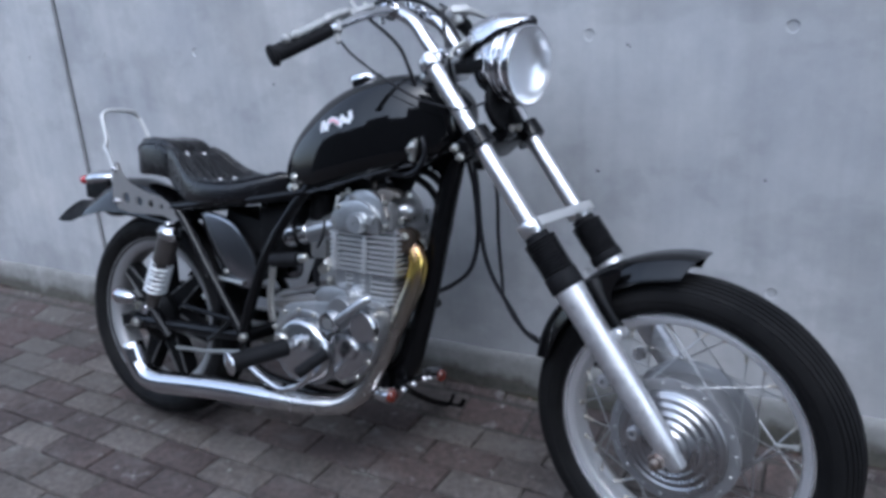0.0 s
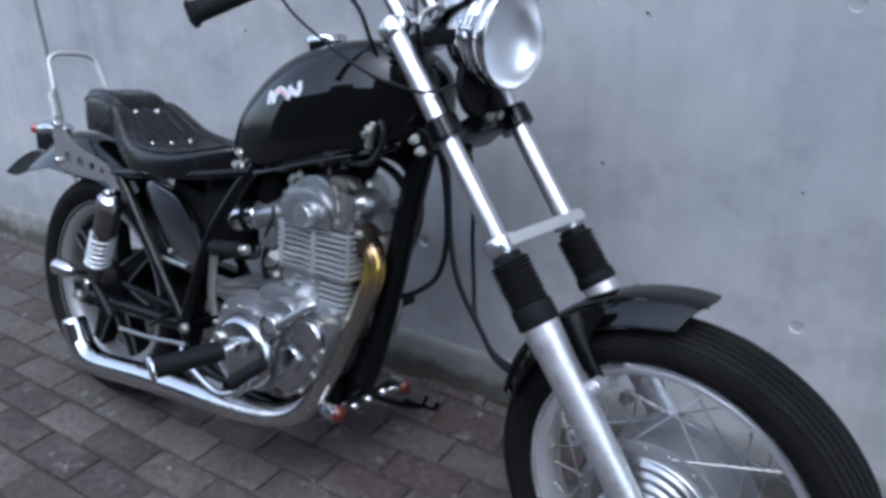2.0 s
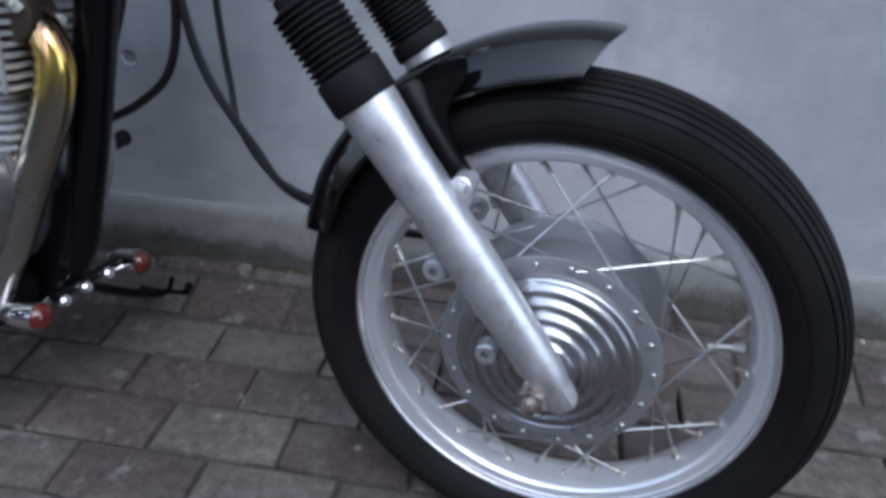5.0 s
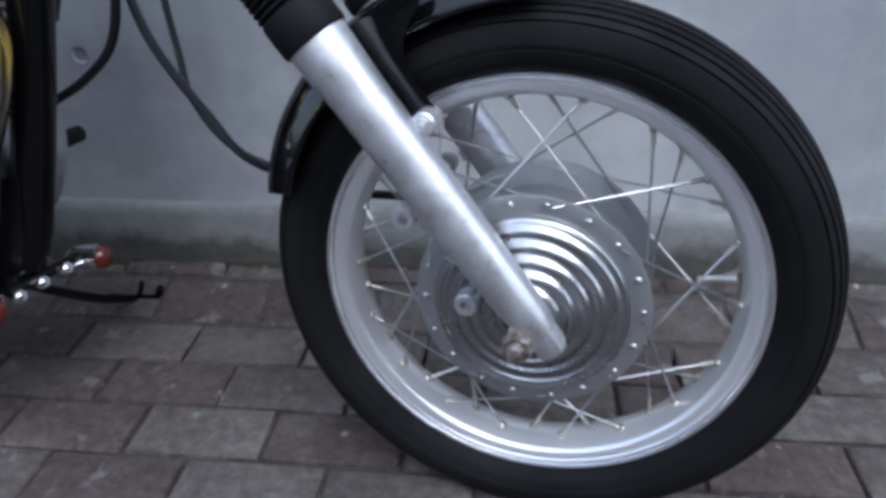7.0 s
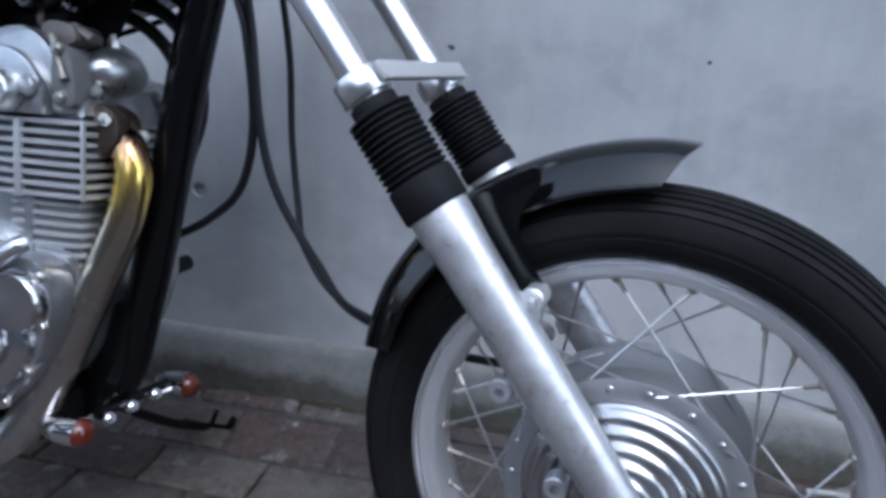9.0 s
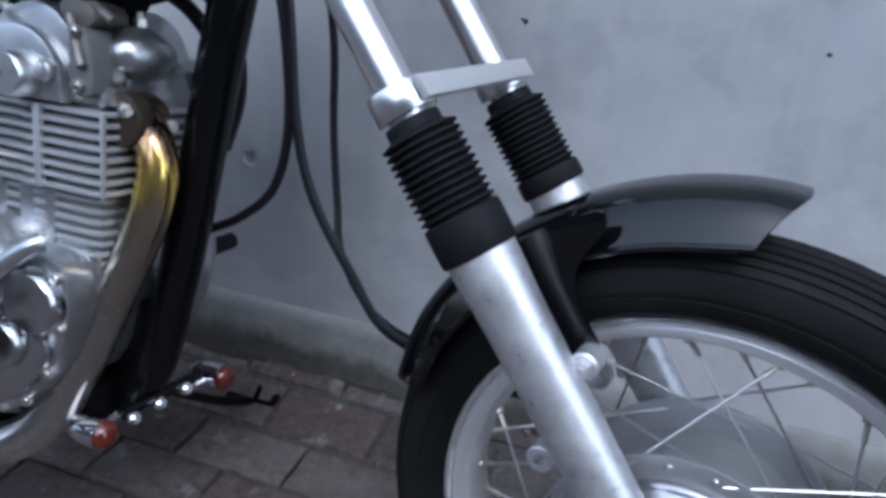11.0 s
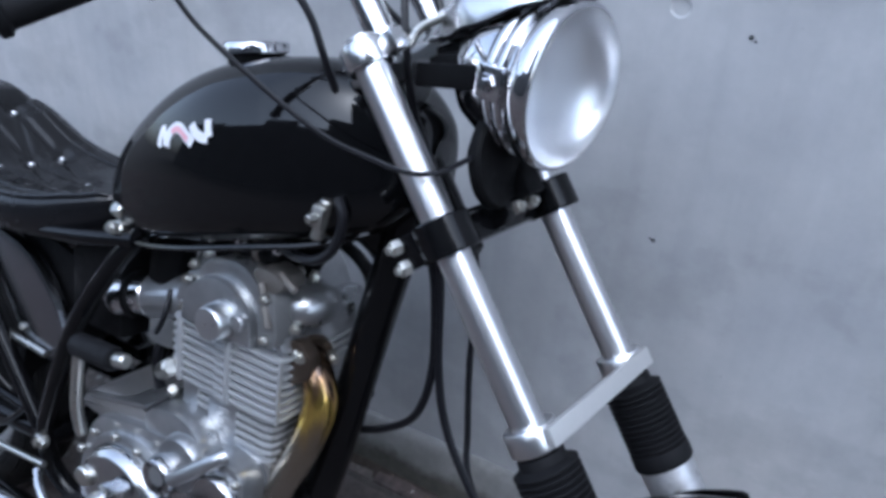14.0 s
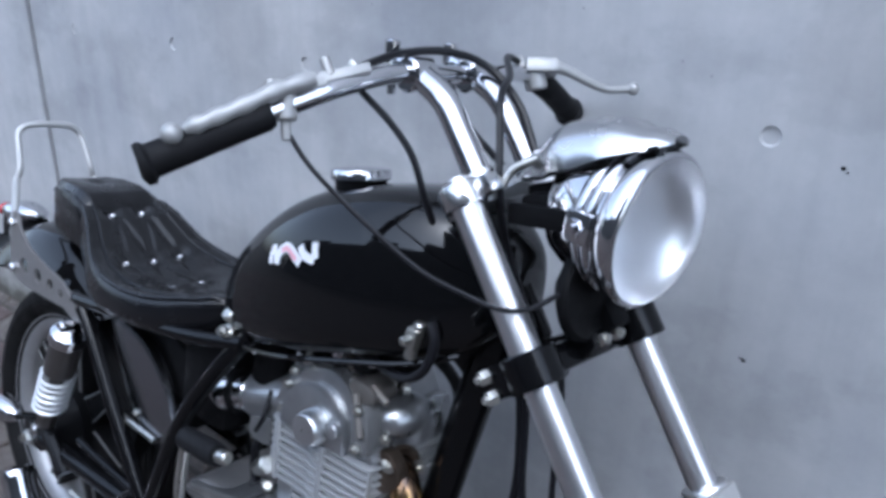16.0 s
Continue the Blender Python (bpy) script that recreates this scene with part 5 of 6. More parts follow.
for i in range(7):
    M = pose(0, 0, 0, 0, i * 360 / 7 + 12, 0)
    part("spoke", plate([(0.07, -0.03), (0.2, -0.02), (0.2, 0.02), (0.07, 0.03)], -0.026, 0.02, 0.008), matt_black, rear, "", M)
    for zz in (-1, 1):
        part("spoke_edge", tube([(0.078, -0.0275, zz * 0.026), (0.14, -0.0275, zz * 0.020), (0.196, -0.0275, zz * 0.016)], 0.0024, 8), dark_alloy, rear, "", M)

# -- engine
crank = [(-0.975, 0.33), (-0.98, 0.43), (-0.93, 0.475), (-0.84, 0.49), (-0.79, 0.50), (-0.66, 0.50), (-0.632, 0.47), (-0.635, 0.39), (-0.665, 0.33), (-0.72, 0.3), (-0.80, 0.285), (-0.92, 0.285)]
engine = part("engine", plate(round_outline(crank, 3), -0.085, 0.09, 0.012), cast_alloy, bike, "single-cylinder engine with a finned barrel and alloy cases", None, 40)
side_case = [(-0.955, 0.34), (-0.95, 0.41), (-0.92, 0.452), (-0.86, 0.468), (-0.80, 0.478), (-0.74, 0.482), (-0.68, 0.49), (-0.640, 0.478), (-0.632, 0.435), (-0.648, 0.375), (-0.682, 0.322), (-0.73, 0.286), (-0.77, 0.292), (-0.80, 0.272), (-0.86, 0.264), (-0.92, 0.285)]
part("case_gasket", plate(round_outline([(-0.81 + (x + 0.81) * 1.02, 0.365 + (z - 0.365) * 1.03) for x, z in side_case], 3), -0.084, -0.078), dark_alloy, engine)
part("clutch_case", plate(round_outline(side_case, 3), -0.125, -0.08, 0.008), cast_alloy, engine, "", None, 40)
part("generator_case", plate(round_outline(side_case, 3), 0.09, 0.13, 0.012), cast_alloy, engine, "", None, 40)


def boss(name, x, z, r, y0, y1, mat=cast_alloy, dome=0.0, lab=""):
    h = y0 - y1
    prof = [(r, 0), (r, h * 0.45), (r * 0.985, h * 0.62), (r * 0.93, h * 0.86), (r * 0.87, h * 0.97), (r * 0.84, h), (0, h + dome)]
    return part(name, lathe(prof, 48, pose(x, y0, z) @ AXLE_NY), mat, engine, lab, None, 40)


# sump block in matt black, its colour standing for shade below the cases
part("sump", box((0.26, 0.13, 0.06), pose(-0.80, 0.0, 0.272), 0.015), matt_black, engine)
# raised rim of the case that follows the clutch, with its screws
rim = [(-0.847 + 0.098 * math.cos(radians(a)), 0.354 + 0.098 * math.sin(radians(a))) for a in range(28, 215, 11)]
rim += [(-0.847 + 0.084 * math.cos(radians(a)), 0.354 + 0.084 * math.sin(radians(a))) for a in range(214, 27, -11)]
part("clutch_rim", plate(rim, -0.139, -0.11, 0.004), cast_alloy, engine, "", None, 40)
boss("clutch_cover", -0.847, 0.354, 0.083, -0.118, -0.157, cover_alloy, 0.001, "round polished clutch cover")
boss("filter_housing", -0.742, 0.458, 0.044, -0.07, -0.137, cast_alloy, 0.0)
boss("filter_cover", -0.766, 0.436, 0.0285, -0.12, -0.153, cover_alloy, -0.007, "small dished cover")
# flat dark disc in the dish, painting the shade of its recess
part("filter_recess", lathe([(0, 0), (0.0185, 0), (0.0185, 0.0006), (0, 0.0006)], 28, pose(-0.766, -0.1495, 0.436) @ AXLE_NY), dark_alloy, engine)
boss("oil_pump_cover", -0.674, 0.437, 0.0395, -0.1, -0.141, cover_alloy, 0.0)
boss("drain_cover", -0.710, 0.383, 0.029, -0.12, -0.148, cover_alloy, 0.001)
part("timing_cover", plate(round_outline([(-0.765, 0.395), (-0.73, 0.425), (-0.70, 0.41), (-0.668, 0.402), (-0.652, 0.385), (-0.668, 0.35), (-0.70, 0.318), (-0.73, 0.298), (-0.757, 0.305), (-0.762, 0.34)], 4), -0.136, -0.12, 0.006), cover_alloy, engine, "", None, 40)
part("case_bar", tube(smooth_path([(-0.738, -0.146, 0.446), (-0.729, -0.15, 0.452), (-0.70, -0.146, 0.476), (-0.672, -0.136, 0.5), (-0.664, -0.126, 0.506)], 4), 0.0105, 14), cast_alloy, engine)
part("case_hump", plate(round_outline([(-0.83, 0.49), (-0.80, 0.515), (-0.745, 0.515), (-0.715, 0.485), (-0.75, 0.45), (-0.81, 0.45)], 4), -0.122, -0.05, 0.01), cast_alloy, engine, "", None, 40)
part("case_hump", plate(round_outline([(-0.98, 0.44), (-0.95, 0.482), (-0.87, 0.495), (-0.83, 0.478), (-0.85, 0.44)], 4), -0.11, 0.06, 0.012), plate_grey, engine, "", None, 40)
screw_me = finish(lathe([(0, 0), (0.0062, 0), (0.0062, 0.006), (0.0045, 0.0075), (0, 0.0075)], 12), "case_screw", steel)
for x, z in ((-0.944, 0.35), (-0.936, 0.4), (-0.905, 0.441), (-0.861, 0.452), (-0.815, 0.448), (-0.70, 0.478), (-0.646, 0.468), (-0.642, 0.41), (-0.662, 0.352), (-0.695, 0.31), (-0.732, 0.293)):
    part("case_screw", screw_me, None, engine, "", pose(x, -0.139 if x < -0.8 else -0.123, z) @ AXLE_NY)
bm = rod((-0.905, -0.13, 0.375), (-0.905, -0.165, 0.375), 0.016, 16, 0.003)
part("kick_boss", bm, steel, engine)


# barrel and head fins: plates with scooped sides round a central core
def fin_shape(x0, x1, w, c=0.014):
    pts = [(x0 + c, -w), ((x0 + x1) / 2 - 0.012, -w), ((x0 + x1) / 2 - 0.006, -w - 0.004), ((x0 + x1) / 2 + 0.006, -w - 0.004), ((x0 + x1) / 2 + 0.012, -w), (x1 - c, -w), (x1 - c * 0.3, -w + c * 0.3), (x1, -w + c), (x1, w - c), (x1 - c * 0.3, w - c * 0.3), (x1 - c, w), (x0 + c, w), (x0 + c * 0.3, w - c * 0.3), (x0, w - c), (x0, -w + c), (x0 + c * 0.3, -w + c * 0.3)]
    return pts


def fin(z, x0, x1, w, t=0.0056):
    bm = bmesh.new()
    rings = []
    for zz, k in ((z, 0.0015), (z + 0.001, 0.0), (z + t - 0.001, 0.0), (z + t, 0.0015)):
        rings.append([V(x + (k if x < (x0 + x1) / 2 else -k), y + (k if y < 0 else -k), zz) for x, y in fin_shape(x0, x1, w)])
    bm.free()
    return loft(rings)


# core in near-black alloy: paints the shade between the fins
part("barrel", box((0.165, 0.165, 0.18), pose(-0.709, 0, 0.57), 0.02), dark_alloy, engine)
for i in range(8):
    part("fin", fin(0.556 + i * 0.0121, -0.812, -0.612, 0.096), fin_alloy, engine)
for i in range(6):
    part("fin", fin(0.484 + i * 0.0121, -0.795, -0.626, 0.086), fin_alloy, engine)
part("barrel_boss", plate([(-0.742, 0.484), (-0.742, 0.556), (-0.690, 0.556), (-0.690, 0.484)], -0.0875, -0.06, 0.005), cast_alloy, engine)
part("barrel_boss", plate([(-0.792, 0.484), (-0.792, 0.556), (-0.762, 0.556), (-0.762, 0.484)], -0.087, -0.06, 0.005), cast_alloy, engine)
for x in (-0.79, -0.702):
    part("fin_post", box((0.0095, 0.009, 0.092), pose(x, -0.094, 0.6), 0.003), fin_alloy, engine)
part("fin_post", box((0.0045, 0.006, 0.092), pose(-0.617, -0.0905, 0.6), 0.0015), fin_alloy, engine)
# head and rocker cover
head = [(-0.80, 0.655), (-0.80, 0.70), (-0.785, 0.715), (-0.77, 0.722), (-0.755, 0.738), (-0.72, 0.75), (-0.69, 0.747), (-0.665, 0.728), (-0.65, 0.70), (-0.63, 0.70), (-0.62, 0.66), (-0.63, 0.652)]
part("rocker_cover", plate(round_outline(head, 3), -0.088, 0.088, 0.008), cast_alloy, engine, "", None, 40)
arch = [(-0.722 + 0.062 * math.cos(a), 0.664 + 0.062 * math.sin(a)) for a in [math.pi * i / 16 for i in range(17)]]
part("cam_cover", plate([(-0.66, 0.65)] + arch + [(-0.784, 0.65)], -0.103, -0.085, 0.006), cast_alloy, engine, "", None, 40)
boss("cam_cap", -0.709, 0.675, 0.0245, -0.1, -0.128, satin_alloy, 0.0, "round polished cam cap")
boss("head_boss", -0.677, 0.682, 0.012, -0.1, -0.112, cast_alloy, 0.0)
bm = bmesh.new()
bmesh.ops.create_uvsphere(bm, u_segments=28, v_segments=18, radius=1.0, matrix=pose(-0.622, -0.03, 0.705, 0, 25, 0) @ Matrix.Diagonal((0.031, 0.044, 0.029, 1)))
part("valve_cover", bm, cast_alloy, engine)
bm = bmesh.new()
bmesh.ops.create_uvsphere(bm, u_segments=28, v_segments=18, radius=1.0, matrix=pose(-0.80, -0.01, 0.705, 0, -25, 0) @ Matrix.Diagonal((0.036, 0.044, 0.03, 1)))
part("valve_cover", bm, dark_alloy, engine)
part("head_bracket", plate(round_outline([(-0.65, 0.665), (-0.652, 0.715), (-0.64, 0.73), (-0.626, 0.715), (-0.622, 0.665)], 3), -0.1, -0.06, 0.005), dark_alloy, engine)
bm = plate(round_outline([(-0.672, 0.742), (-0.664, 0.756), (-0.632, 0.752), (-0.626, 0.735), (-0.648, 0.728)], 3), -0.092, -0.045, 0.004)
add_rod(bm, (-0.655, -0.094, 0.74), (-0.63, -0.104, 0.69), 0.0055, 10, 0.001)
add_rod(bm, (-0.64, -0.08, 0.752), (-0.612, -0.08, 0.738), 0.006, 10, 0.001)
part("rocker_bracket", bm, brown_grey, engine, "grimy grey bracket on the head")
bm = rod((-0.66, -0.05, 0.762), (-0.735, -0.05, 0.762), 0.0165, 18, 0.003)
add_rod(bm, (-0.735, -0.05, 0.762), (-0.752, -0.05, 0.762), 0.009, 12, 0.002)
part("coil", bm, matt_black, engine, "black ignition coil above the head")
part("coil_clip", rod((-0.69, -0.05, 0.762), (-0.7, -0.05, 0.762), 0.018, 18, 0.001), rusty, engine)
# black disc for the dark bolt recess of the valve cover, shade painted in
part("recess_disc", lathe([(0, 0), (0.012, 0), (0.012, 0.004), (0.009, 0.0055), (0, 0.0055)], 20, along((-0.618, -0.05, 0.712), (-0.598, -0.085, 0.725))), matt_black, engine)
for i in range(5):
    part("head_stud", lathe([(0, 0), (0.0062, 0), (0.0062, 0.005), (0.004, 0.006), (0.004, 0.012), (0, 0.012)], 6, along((-0.795 + i * 0.036, -0.09, 0.657), (-0.795 + i * 0.036, -0.09, 0.7))), steel, engine)
part("case_rib", plate([(-0.95, 0.47), (-0.83, 0.5), (-0.83, 0.506), (-0.955, 0.476)], -0.118, -0.05, 0.001), cast_alloy, engine)
part("case_rib", plate([(-0.66, 0.47), (-0.64, 0.44), (-0.635, 0.442), (-0.652, 0.476)], -0.11, 0.05, 0.001), cast_alloy, engine)
part("case_rib", plate([(-0.668, 0.455), (-0.648, 0.425), (-0.644, 0.427), (-0.662, 0.459)], -0.112, 0.05, 0.001), cast_alloy, engine)
part("head_stay", plate([(-0.75, 0.74), (-0.63, 0.735), (-0.60, 0.79), (-0.70, 0.81)], -0.03, -0.022, 0.002), matt_black, engine)
part("front_head", box((0.06, 0.12, 0.05), pose(-0.645, 0, 0.665), 0.012), cast_alloy, engine)
bolt_parts("head_bolt", [((x, y, z), (0, -1, 0), 0.007, 0.007) for x, y, z in ((-0.637, -0.1, 0.672), (-0.783, -0.09, 0.705), (-0.64, -0.1, 0.725), (-0.76, -0.1, 0.735))]
           + [((x, y, 0.735 if x < -0.62 else 0.74), (0, 0, 1), 0.008, 0.01) for x, y in ((-0.77, -0.07), (-0.68, -0.07), (-0.645, -0.035), (-0.625, -0.03))]
           + [((-0.612, -0.048, 0.712), (0.6, -0.8, 0.2), 0.01, 0.009), ((-0.62, -0.065, 0.682), (0.6, -0.8, 0.0), 0.008, 0.008)], steel, engine)

# intake: rubber, carburettor
carb = part("carburettor", rod((-0.80, -0.035, 0.655), (-0.9, -0.048, 0.63), 0.036, 24, 0.006), cast_alloy, bike, "alloy carburettor behind the cylinder")
part("carburettor_band", lathe([(0.03, 0), (0.0355, 0.0), (0.0355, 0.008), (0.03, 0.008)], 24, along((-0.925, -0.051, 0.624), (-0.96, -0.055, 0.616))), matt_black, carb)
part("float_bowl", box((0.055, 0.055, 0.055), pose(-0.862, -0.043, 0.595), 0.014), dark_alloy, carb)
part("carburettor_top", rod((-0.875, -0.043, 0.66), (-0.866, -0.04, 0.735), 0.03, 20, 0.006), matt_black, carb)
part("intake_bell", lathe([(0.028, 0), (0.031, 0.004), (0.031, 0.036), (0.034, 0.05), (0.035, 0.06), (0.033, 0.066), (0, 0.066)], 24, along((-0.9, -0.048, 0.63), (-0.96, -0.055, 0.616))), polished_alloy, carb, "bright intake bell")
part("intake_boot", rod((-0.955, -0.05, 0.617), (-1.0, -0.03, 0.62), 0.029, 20, 0.004), matt_black, carb)
part("ignition_coil", box((0.075, 0.05, 0.042), pose(-0.79, -0.035, 0.752, 0, 8, 0), 0.012), matt_black, bike)
bolt_parts("tank_mount_bolt", [((-0.70, -0.075, 0.778), (0, -1, 0), 0.0095, 0.012), ((-0.655, -0.06, 0.775), (0, -1, 0), 0.007, 0.01)], chrome, bike)
bm = rod((-0.835, -0.085, 0.545), (-0.80, -0.1, 0.572), 0.013, 14, 0.003)
add_rod(bm, (-0.82, -0.075, 0.508), (-0.808, -0.09, 0.53), 0.008, 12, 0.002)
part("decompressor", bm, steel, engine)
cable([(-0.84, -0.07, 0.665), (-0.835, -0.085, 0.63), (-0.85, -0.085, 0.6)], 0.004, None, "choke_cable")
cable([(-0.86, -0.05, 0.60), (-0.875, -0.06, 0.55), (-0.87, -0.06, 0.5), (-0.855, -0.05, 0.47)], 0.007, None, "breather_hose")
cable([(-0.70, 0.0, 0.775), (-0.65, 0.02, 0.78), (-0.615, 0.045, 0.755), (-0.6, 0.065, 0.715), (-0.605, 0.075, 0.66), (-0.62, 0.07, 0.6)], 0.009, None, "wiring_sleeve")
cable([(-0.66, 0.02, 0.80), (-0.61, 0.035, 0.79), (-0.58, 0.05, 0.76), (-0.568, 0.065, 0.715), (-0.572, 0.075, 0.66), (-0.59, 0.075, 0.6)], 0.0095, None, "breather_hose")
cable([(-0.68, -0.02, 0.75), (-0.67, -0.03, 0.78), (-0.62, -0.02, 0.805)], 0.005, None, "ignition_lead")

# -- kick starter, pegs, brake pedal
kick = part("kick_lever", tube(smooth_path([(-0.955, -0.128, 0.41), (-0.957, -0.135, 0.46), (-0.948, -0.138, 0.53), (-0.942, -0.138, 0.562)], 5), 0.0088, 14), steel, bike, "kick start lever with a folded rubber pedal")
part("kick_rubber", tube([(-0.95, -0.138, 0.562), (-0.945, -0.138, 0.564), (-0.86, -0.148, 0.578), (-0.852, -0.149, 0.58)], [0.013, 0.0175, 0.0175, 0.0155], 20), boot_rubber, kick)
part("kick_pin", rod((-0.852, -0.149, 0.58), (-0.828, -0.150, 0.586), 0.010, 14, 0.003), steel, kick)
for s in (-1, 1):
    a, b = V(-0.845, s * 0.2, 0.378), V(-0.902, s * 0.32, 0.358)
    peg = part("foot_peg", rod(a, b, 0.0215, 24, 0.002), boot_rubber, bike, "black rubber foot peg with a chrome end")
    part("peg_cap", lathe([(0, 0), (0.026, 0), (0.0275, 0.002), (0.0275, 0.005), (0.025, 0.008), (0, 0.0095)], 28, along(b, b + (b - a))), chrome, peg)
    bm = rod(V(-0.832, s * 0.16, 0.384), a, 0.0125, 14, 0.002)
    add_box(bm, (0.03, 0.03, 0.026), pose(-0.832, s * 0.168, 0.384, 0, 0, -20), 0.004)
    add_rod(bm, V(-0.82, s * 0.09, 0.3), V(-0.832, s * 0.165, 0.382), 0.011, 12)
    part("peg_bracket", bm, polished_alloy, peg)
bm = rod((-0.793, -0.223, 0.328), (-0.738, -0.184, 0.378), 0.0145, 20, 0.002)
pedal = part("brake_pedal", bm, boot_rubber, bike, "rubber brake pedal on a bent chrome rod")
part("pedal_rod", tube(smooth_path([(-0.765, -0.203, 0.353), (-0.79, -0.185, 0.31), (-0.825, -0.17, 0.282), (-0.855, -0.165, 0.266), (-0.9, -0.165, 0.252), (-0.96, -0.165, 0.27), (-1.01, -0.16, 0.292), (-1.05, -0.14, 0.305)], 5), 0.0075, 12), chrome, pedal)
part("linkage", tube([(-1.05, -0.13, 0.31), (-1.2, -0.125, 0.285), (-1.33, -0.115, 0.27)], 0.005, 10), steel, pedal)

# -- exhaust
PIPE = [(-0.64, -0.03, 0.636), (-0.61, -0.04, 0.633), (-0.589, -0.048, 0.615), (-0.579, -0.052, 0.585), (-0.586, -0.054, 0.545), (-0.602, -0.057, 0.50), (-0.624, -0.061, 0.45), (-0.65, -0.068, 0.385), (-0.678, -0.077, 0.32), (-0.708, -0.09, 0.264), (-0.755, -0.108, 0.229), (-0.82, -0.128, 0.219), (-0.9, -0.142, 0.216), (-0.95, -0.146, 0.214)]
pipe_path = smooth_path(PIPE, 6)
exhaust = part("exhaust_pipe", tube(pipe_path, [0.0205 + 0.0055 * min(1.0, i / (len(pipe_path) * 0.65)) for i in range(len(pipe_path))], 24), pipe_metal, bike, "heat-stained exhaust pipe with gold and brown tints", None, 60)
MUFF = smooth_path([(-0.93, -0.146, 0.215), (-1.0, -0.146, 0.211), (-1.15, -0.147, 0.198), (-1.28, -0.148, 0.182), (-1.36, -0.149, 0.173), (-1.41, -0.15, 0.18), (-1.442, -0.151, 0.203), (-1.463, -0.152, 0.238), (-1.475, -0.152, 0.268)], 5)
muff_r = [0.0265 + 0.0045 * min(1.0, i / 6) for i in range(len(MUFF) - 3)] + [0.0305, 0.029, 0.0255]
part("muffler", tube(MUFF, muff_r, 24), chrome, exhaust, "chrome turn-out muffler", None, 60)
part("exhaust_flange", lathe([(0.019, 0), (0.034, 0), (0.034, 0.008), (0.019, 0.008)], 24, along((-0.622, -0.036, 0.636), (-0.58, -0.055, 0.62))), burnt, exhaust)
part("flange_plate", plate(round_outline([(-0.632, 0.612), (-0.638, 0.65), (-0.615, 0.668), (-0.59, 0.655), (-0.586, 0.63), (-0.605, 0.61)], 3), -0.072, -0.05, 0.003), burnt, exhaust, "burnt brown flange plate")
bolt_parts("flange_nut", [((-0.612, -0.066, 0.65), (0.8, -0.55, 0.0), 0.009, 0.014), ((-0.602, -0.01, 0.632), (0.8, -0.55, 0.0), 0.009, 0.014)], steel, exhaust)
bm = plate([(-0.93, 0.25), (-0.99, 0.25), (-0.975, 0.19), (-0.955, 0.178), (-0.94, 0.19)], -0.128, -0.122, 0.001)
add_bolt(bm, (-0.957, -0.128, 0.192), (0, -1, 0), 0.009, 0.014)
part("muffler_bracket", bm, steel, exhaust)

# -- lower front: mount plates, indicator bar and side stand
part("engine_mount", plate([(-0.625, 0.42), (-0.60, 0.42), (-0.612, 0.33), (-0.64, 0.265), (-0.70, 0.255), (-0.70, 0.29), (-0.65, 0.33)], -0.026, 0.034, 0.004), frame_black, bike)
part("regulator", box((0.03, 0.06, 0.08), pose(-0.65, 0.01, 0.33, 0, 18, 0), 0.008), matt_black, bike)
bm = rod((-0.63, -0.05, 0.279), (-0.627, 0.09, 0.275), 0.008, 12)
part("indicator_bar", bm, frame_black, bike)
bolt_parts("bar_bolt", [((-0.62, y, 0.272), (0.9, -0.2, 0.5), 0.009, 0.009) for y in (-0.045, 0.0, 0.05)], chrome, bike)
for s, x, z in ((-1, -0.646, 0.266), (1, -0.624, 0.266)):
    y = 0.015 + s * 0.098
    M = along((x - 0.032, y, z), (x + 0.04, y, z + 0.002))
    sig = part("front_indicator", lathe([(0, 0), (0.009, 0.001), (0.015, 0.01), (0.0185, 0.028), (0.0195, 0.052), (0.0, 0.052)], 24, M), chrome, bike, "small chrome bullet indicator with an amber lens")
    part("indicator_lens", lathe([(0.018, 0.052), (0.0178, 0.055), (0.015, 0.061), (0.009, 0.065), (0.0, 0.066)], 24, M, False), amber, sig, "amber lens", None, 60)
    part("indicator_stem", tube(smooth_path([(x, y, z), (x - 0.002, y - s * 0.02, z - 0.003), (x - 0.003, y - s * 0.045, z)], 4), 0.0075, 12), chrome, sig)
stand = part("side_stand", tube(smooth_path([(-0.74, 0.085, 0.24), (-0.74, 0.16, 0.19), (-0.735, 0.27, 0.125), (-0.725, 0.372, 0.08)], 4), 0.0085, 12), frame_black, bike, "black side stand swung out to the paving")
part("stand_foot", tube(smooth_path([(-0.775, 0.366, 0.083), (-0.735, 0.372, 0.08), (-0.69, 0.375, 0.082), (-0.672, 0.37, 0.105)], 4), 0.0075, 10), frame_black, stand)
part("stand_peg", rod((-0.72, 0.372, 0.08), (-0.705, 0.366, 0.118), 0.005, 10, 0.001), frame_black, stand)
shift = part("shift_lever", tube(smooth_path([(-0.86, 0.15, 0.36), (-0.78, 0.165, 0.385), (-0.72, 0.18, 0.405)], 4), 0.0075, 10), steel, bike, "gear shift lever with a small rubber peg")
part("shift_rubber", rod((-0.72, 0.175, 0.408), (-0.715, 0.275, 0.415), 0.0135, 14, 0.002), boot_rubber, shift)

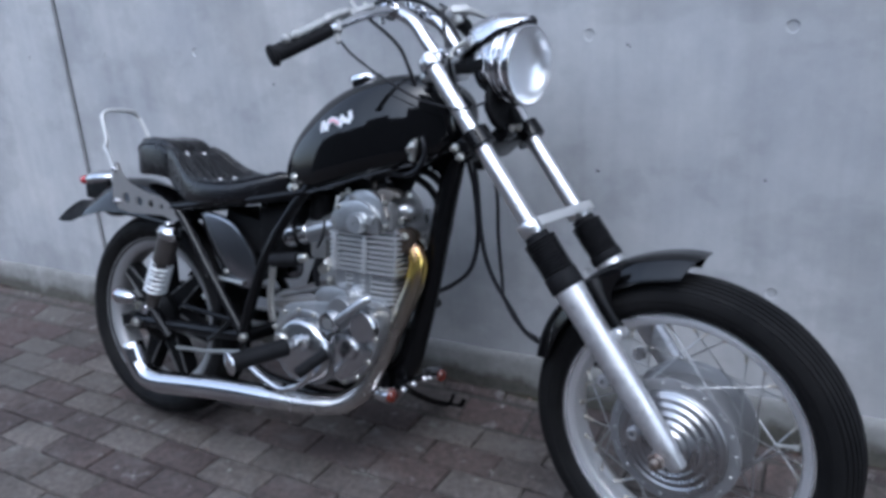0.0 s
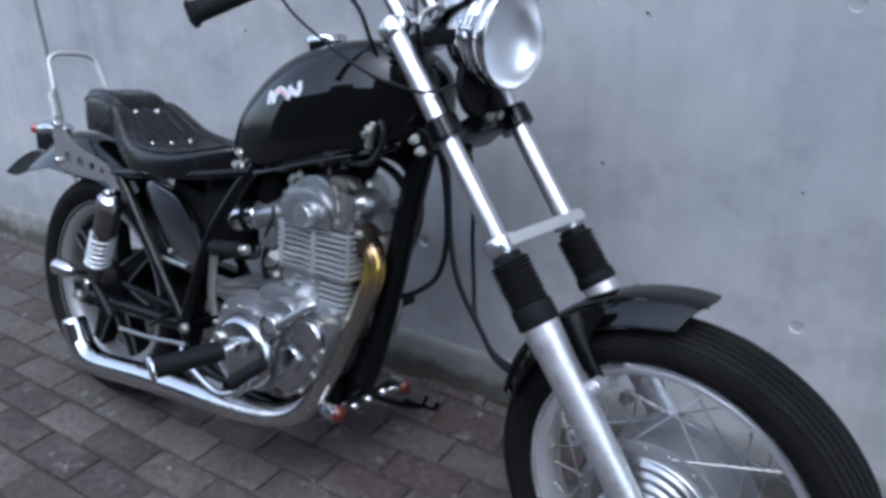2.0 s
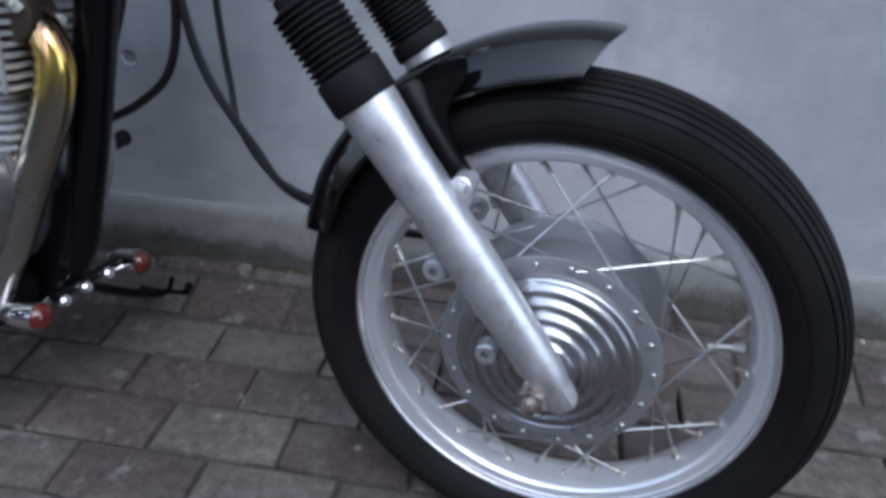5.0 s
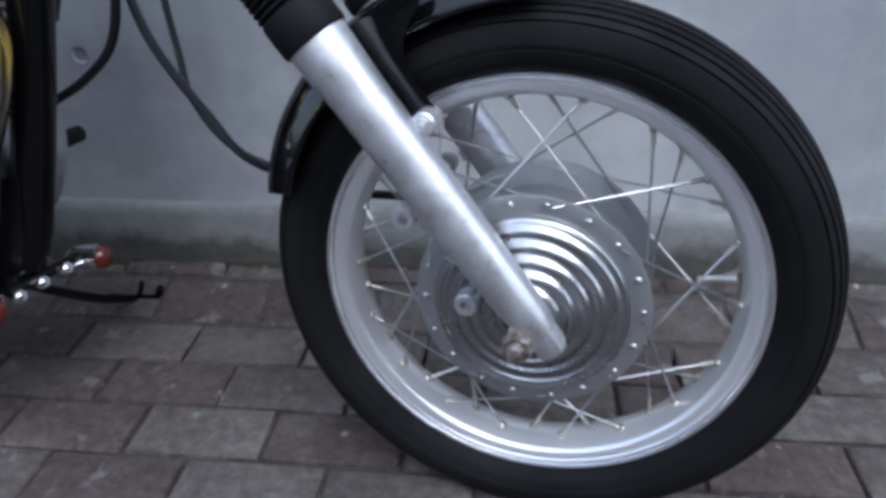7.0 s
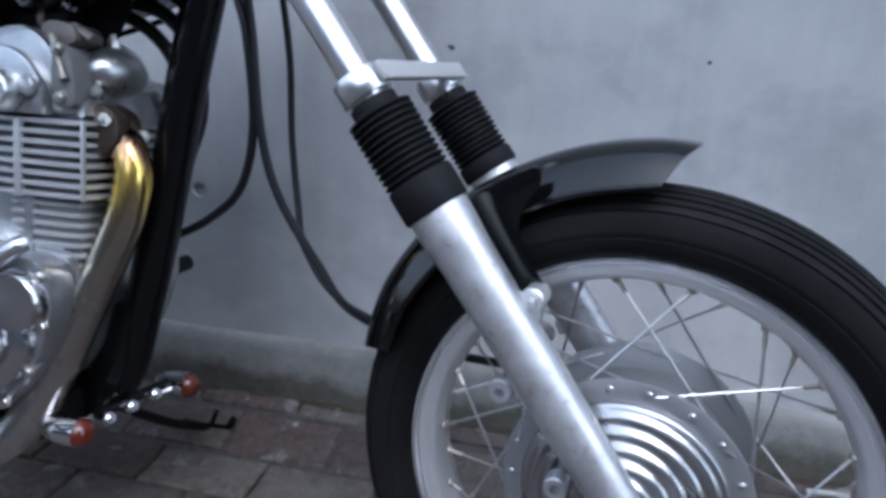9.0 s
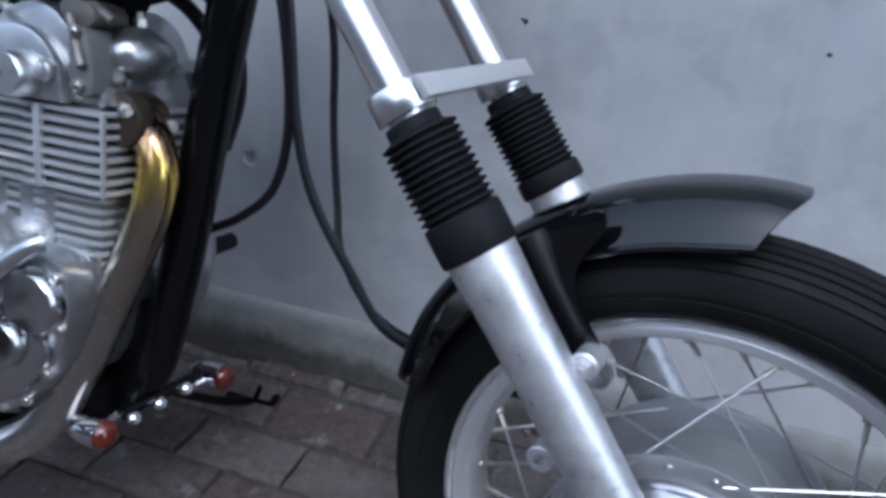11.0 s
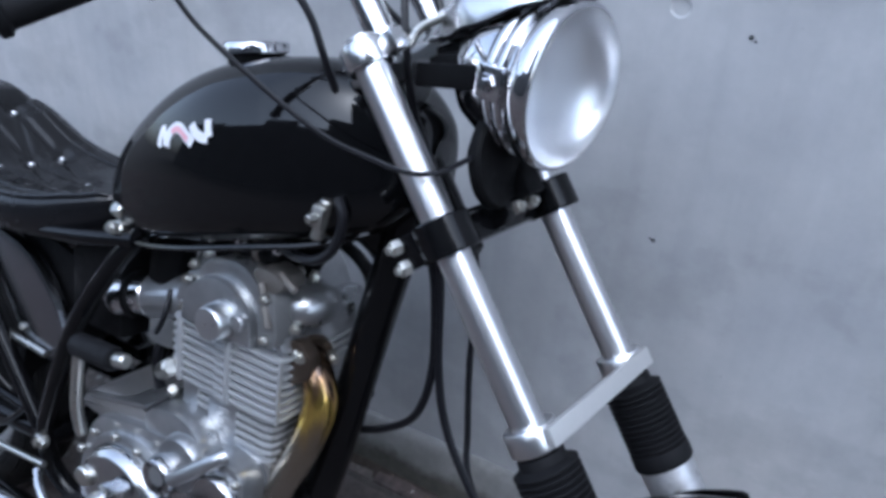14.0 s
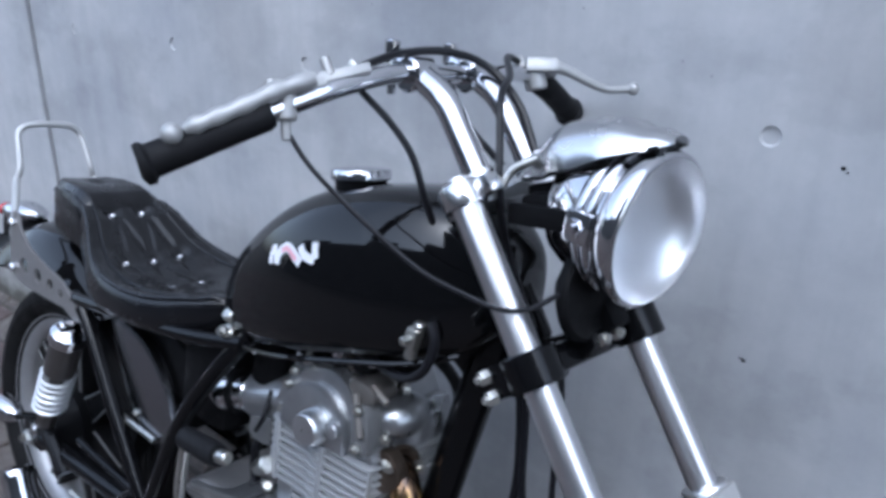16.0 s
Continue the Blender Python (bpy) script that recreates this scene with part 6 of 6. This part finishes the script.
# ---- litter along the wall ----
rng = random.Random(7)
bm = bmesh.new()
for i in range(620):
    near = rng.random() < 0.75
    x = rng.uniform(-4.5, 2.0)
    y = WALL_Y - 0.035 - (abs(rng.gauss(0, 0.05)) if near else rng.uniform(0.0, 0.9))
    a, sz = rng.uniform(0, 6.28), rng.uniform(0.003, 0.014) * (1 if near else 0.6)
    c, s = math.cos(a) * sz, math.sin(a) * sz
    z = 0.004 + rng.uniform(0, 0.004) + 0.05 * max(0.0, (y - WALL_Y + 0.1) / 0.08) ** 1.3
    pts = [V(x + c, y + s, z), V(x - s * 0.45, y + c * 0.45, z + sz * rng.uniform(0.1, 0.5)), V(x - c, y - s, z), V(x + s * 0.45, y - c * 0.45, z + sz * rng.uniform(0, 0.3))]
    bm.faces.new([bm.verts.new(p) for p in pts])
me = bpy.data.meshes.new("leaf_litter")
bm.to_mesh(me)
bm.free()
me.materials.append(leaf_mat)
tagged(new("leaf_litter", me), "dry leaf scraps and grit along the wall foot", "leaf litter", "", "stuff")

# ---- brick paving, laid in half bond along the wall ----
paving = tagged(new("paving"), "worn reddish grey brick pavers in half bond", "paving", "", "structure")
ROW, LEN = 0.1042, 0.2065


def paver_mesh(k, mat):
    r = random.Random(k)
    lx, ly = LEN - 0.007, ROW - 0.007
    bm = bmesh.new()
    rings = []
    for ins, z in ((0.0, -0.014), (0.0, -0.004), (0.0025, -0.0008), (0.006, 0.0)):
        ring = []
        for sx, sy in ((-1, -1), (0, -1), (1, -1), (1, 0), (1, 1), (0, 1), (-1, 1), (-1, 0)):
            ring.append(bm.verts.new((sx * (lx / 2 - ins) + r.uniform(-0.0008, 0.0008), sy * (ly / 2 - ins) + r.uniform(-0.0008, 0.0008), z + (r.uniform(-0.0006, 0.0006) if z > -0.01 else 0))))
        rings.append(ring)
    for a, b in zip(rings, rings[1:]):
        for j in range(8):
            bm.faces.new((a[j], a[(j + 1) % 8], b[(j + 1) % 8], b[j]))
    bm.faces.new(rings[-1])
    return finish(bm, "paver", mat, 40)


kinds = [paver_mesh(k, red_paver if k < 5 else grey_paver) for k in range(10)]
# tone of the bricks beside the wheel: red or grey, by course and place
TONES = {0: "RRRRGRGRRG", 1: "RGRRGGGRGR", 2: "GRRGGGGRGG", 3: "RGGRRGRRGR", -1: "GGGRGGRGRR", -2: "RGRGGRRGGR"}
rng = random.Random(3)
verts, faces = [], []
for row in range(-55, 5):
    y = -0.034 + (row + 0.5) * ROW
    if y - ROW / 2 > WALL_Y - 0.06:
        continue
    for i in range(-32, 30):
        x = -0.5645 + (i + 0.5) * LEN + (LEN / 2 if row % 2 else 0)
        red = rng.random() < 0.52
        if row in TONES and -4 <= i <= 5:
            red = TONES[row][i + 4] == "R"
        k, turn = rng.randrange(5) + (0 if red else 5), rng.choice((0, 180))
        tilt = math.degrees(math.atan2(rise(y + ROW / 2) - rise(y - ROW / 2), ROW))
        M = pose(x + rng.uniform(-0.0015, 0.0015), y + rng.uniform(-0.0015, 0.0015), rise(y - ROW / 2) / 2 + rise(y + ROW / 2) / 2 + rng.uniform(-0.002, 0.001), rng.uniform(-0.5, 0.5), rng.uniform(-0.35, 0.35), turn + rng.uniform(-0.5, 0.5))
        if tilt > 0.1:
            M = Matrix.Translation(M.translation) @ pose(0, 0, 0, tilt, 0, 0) @ M.to_3x3().to_4x4()
        if -2.2 < x < 0.85 and y > -1.15:
            part("paver", kinds[k], None, paving, "", M)
        else:
            base_i = len(verts)
            verts += [M @ v.co for v in kinds[k].vertices]
            faces += [[base_i + j for j in f.vertices] for f in kinds[k].polygons]
me = bpy.data.meshes.new("paver_field")
me.from_pydata(verts, [], faces)
me.materials.append(paver_rest_mat)
field = new("paver_field", me)
field.parent = paving
tagged(field, "", "", "", "stuff")
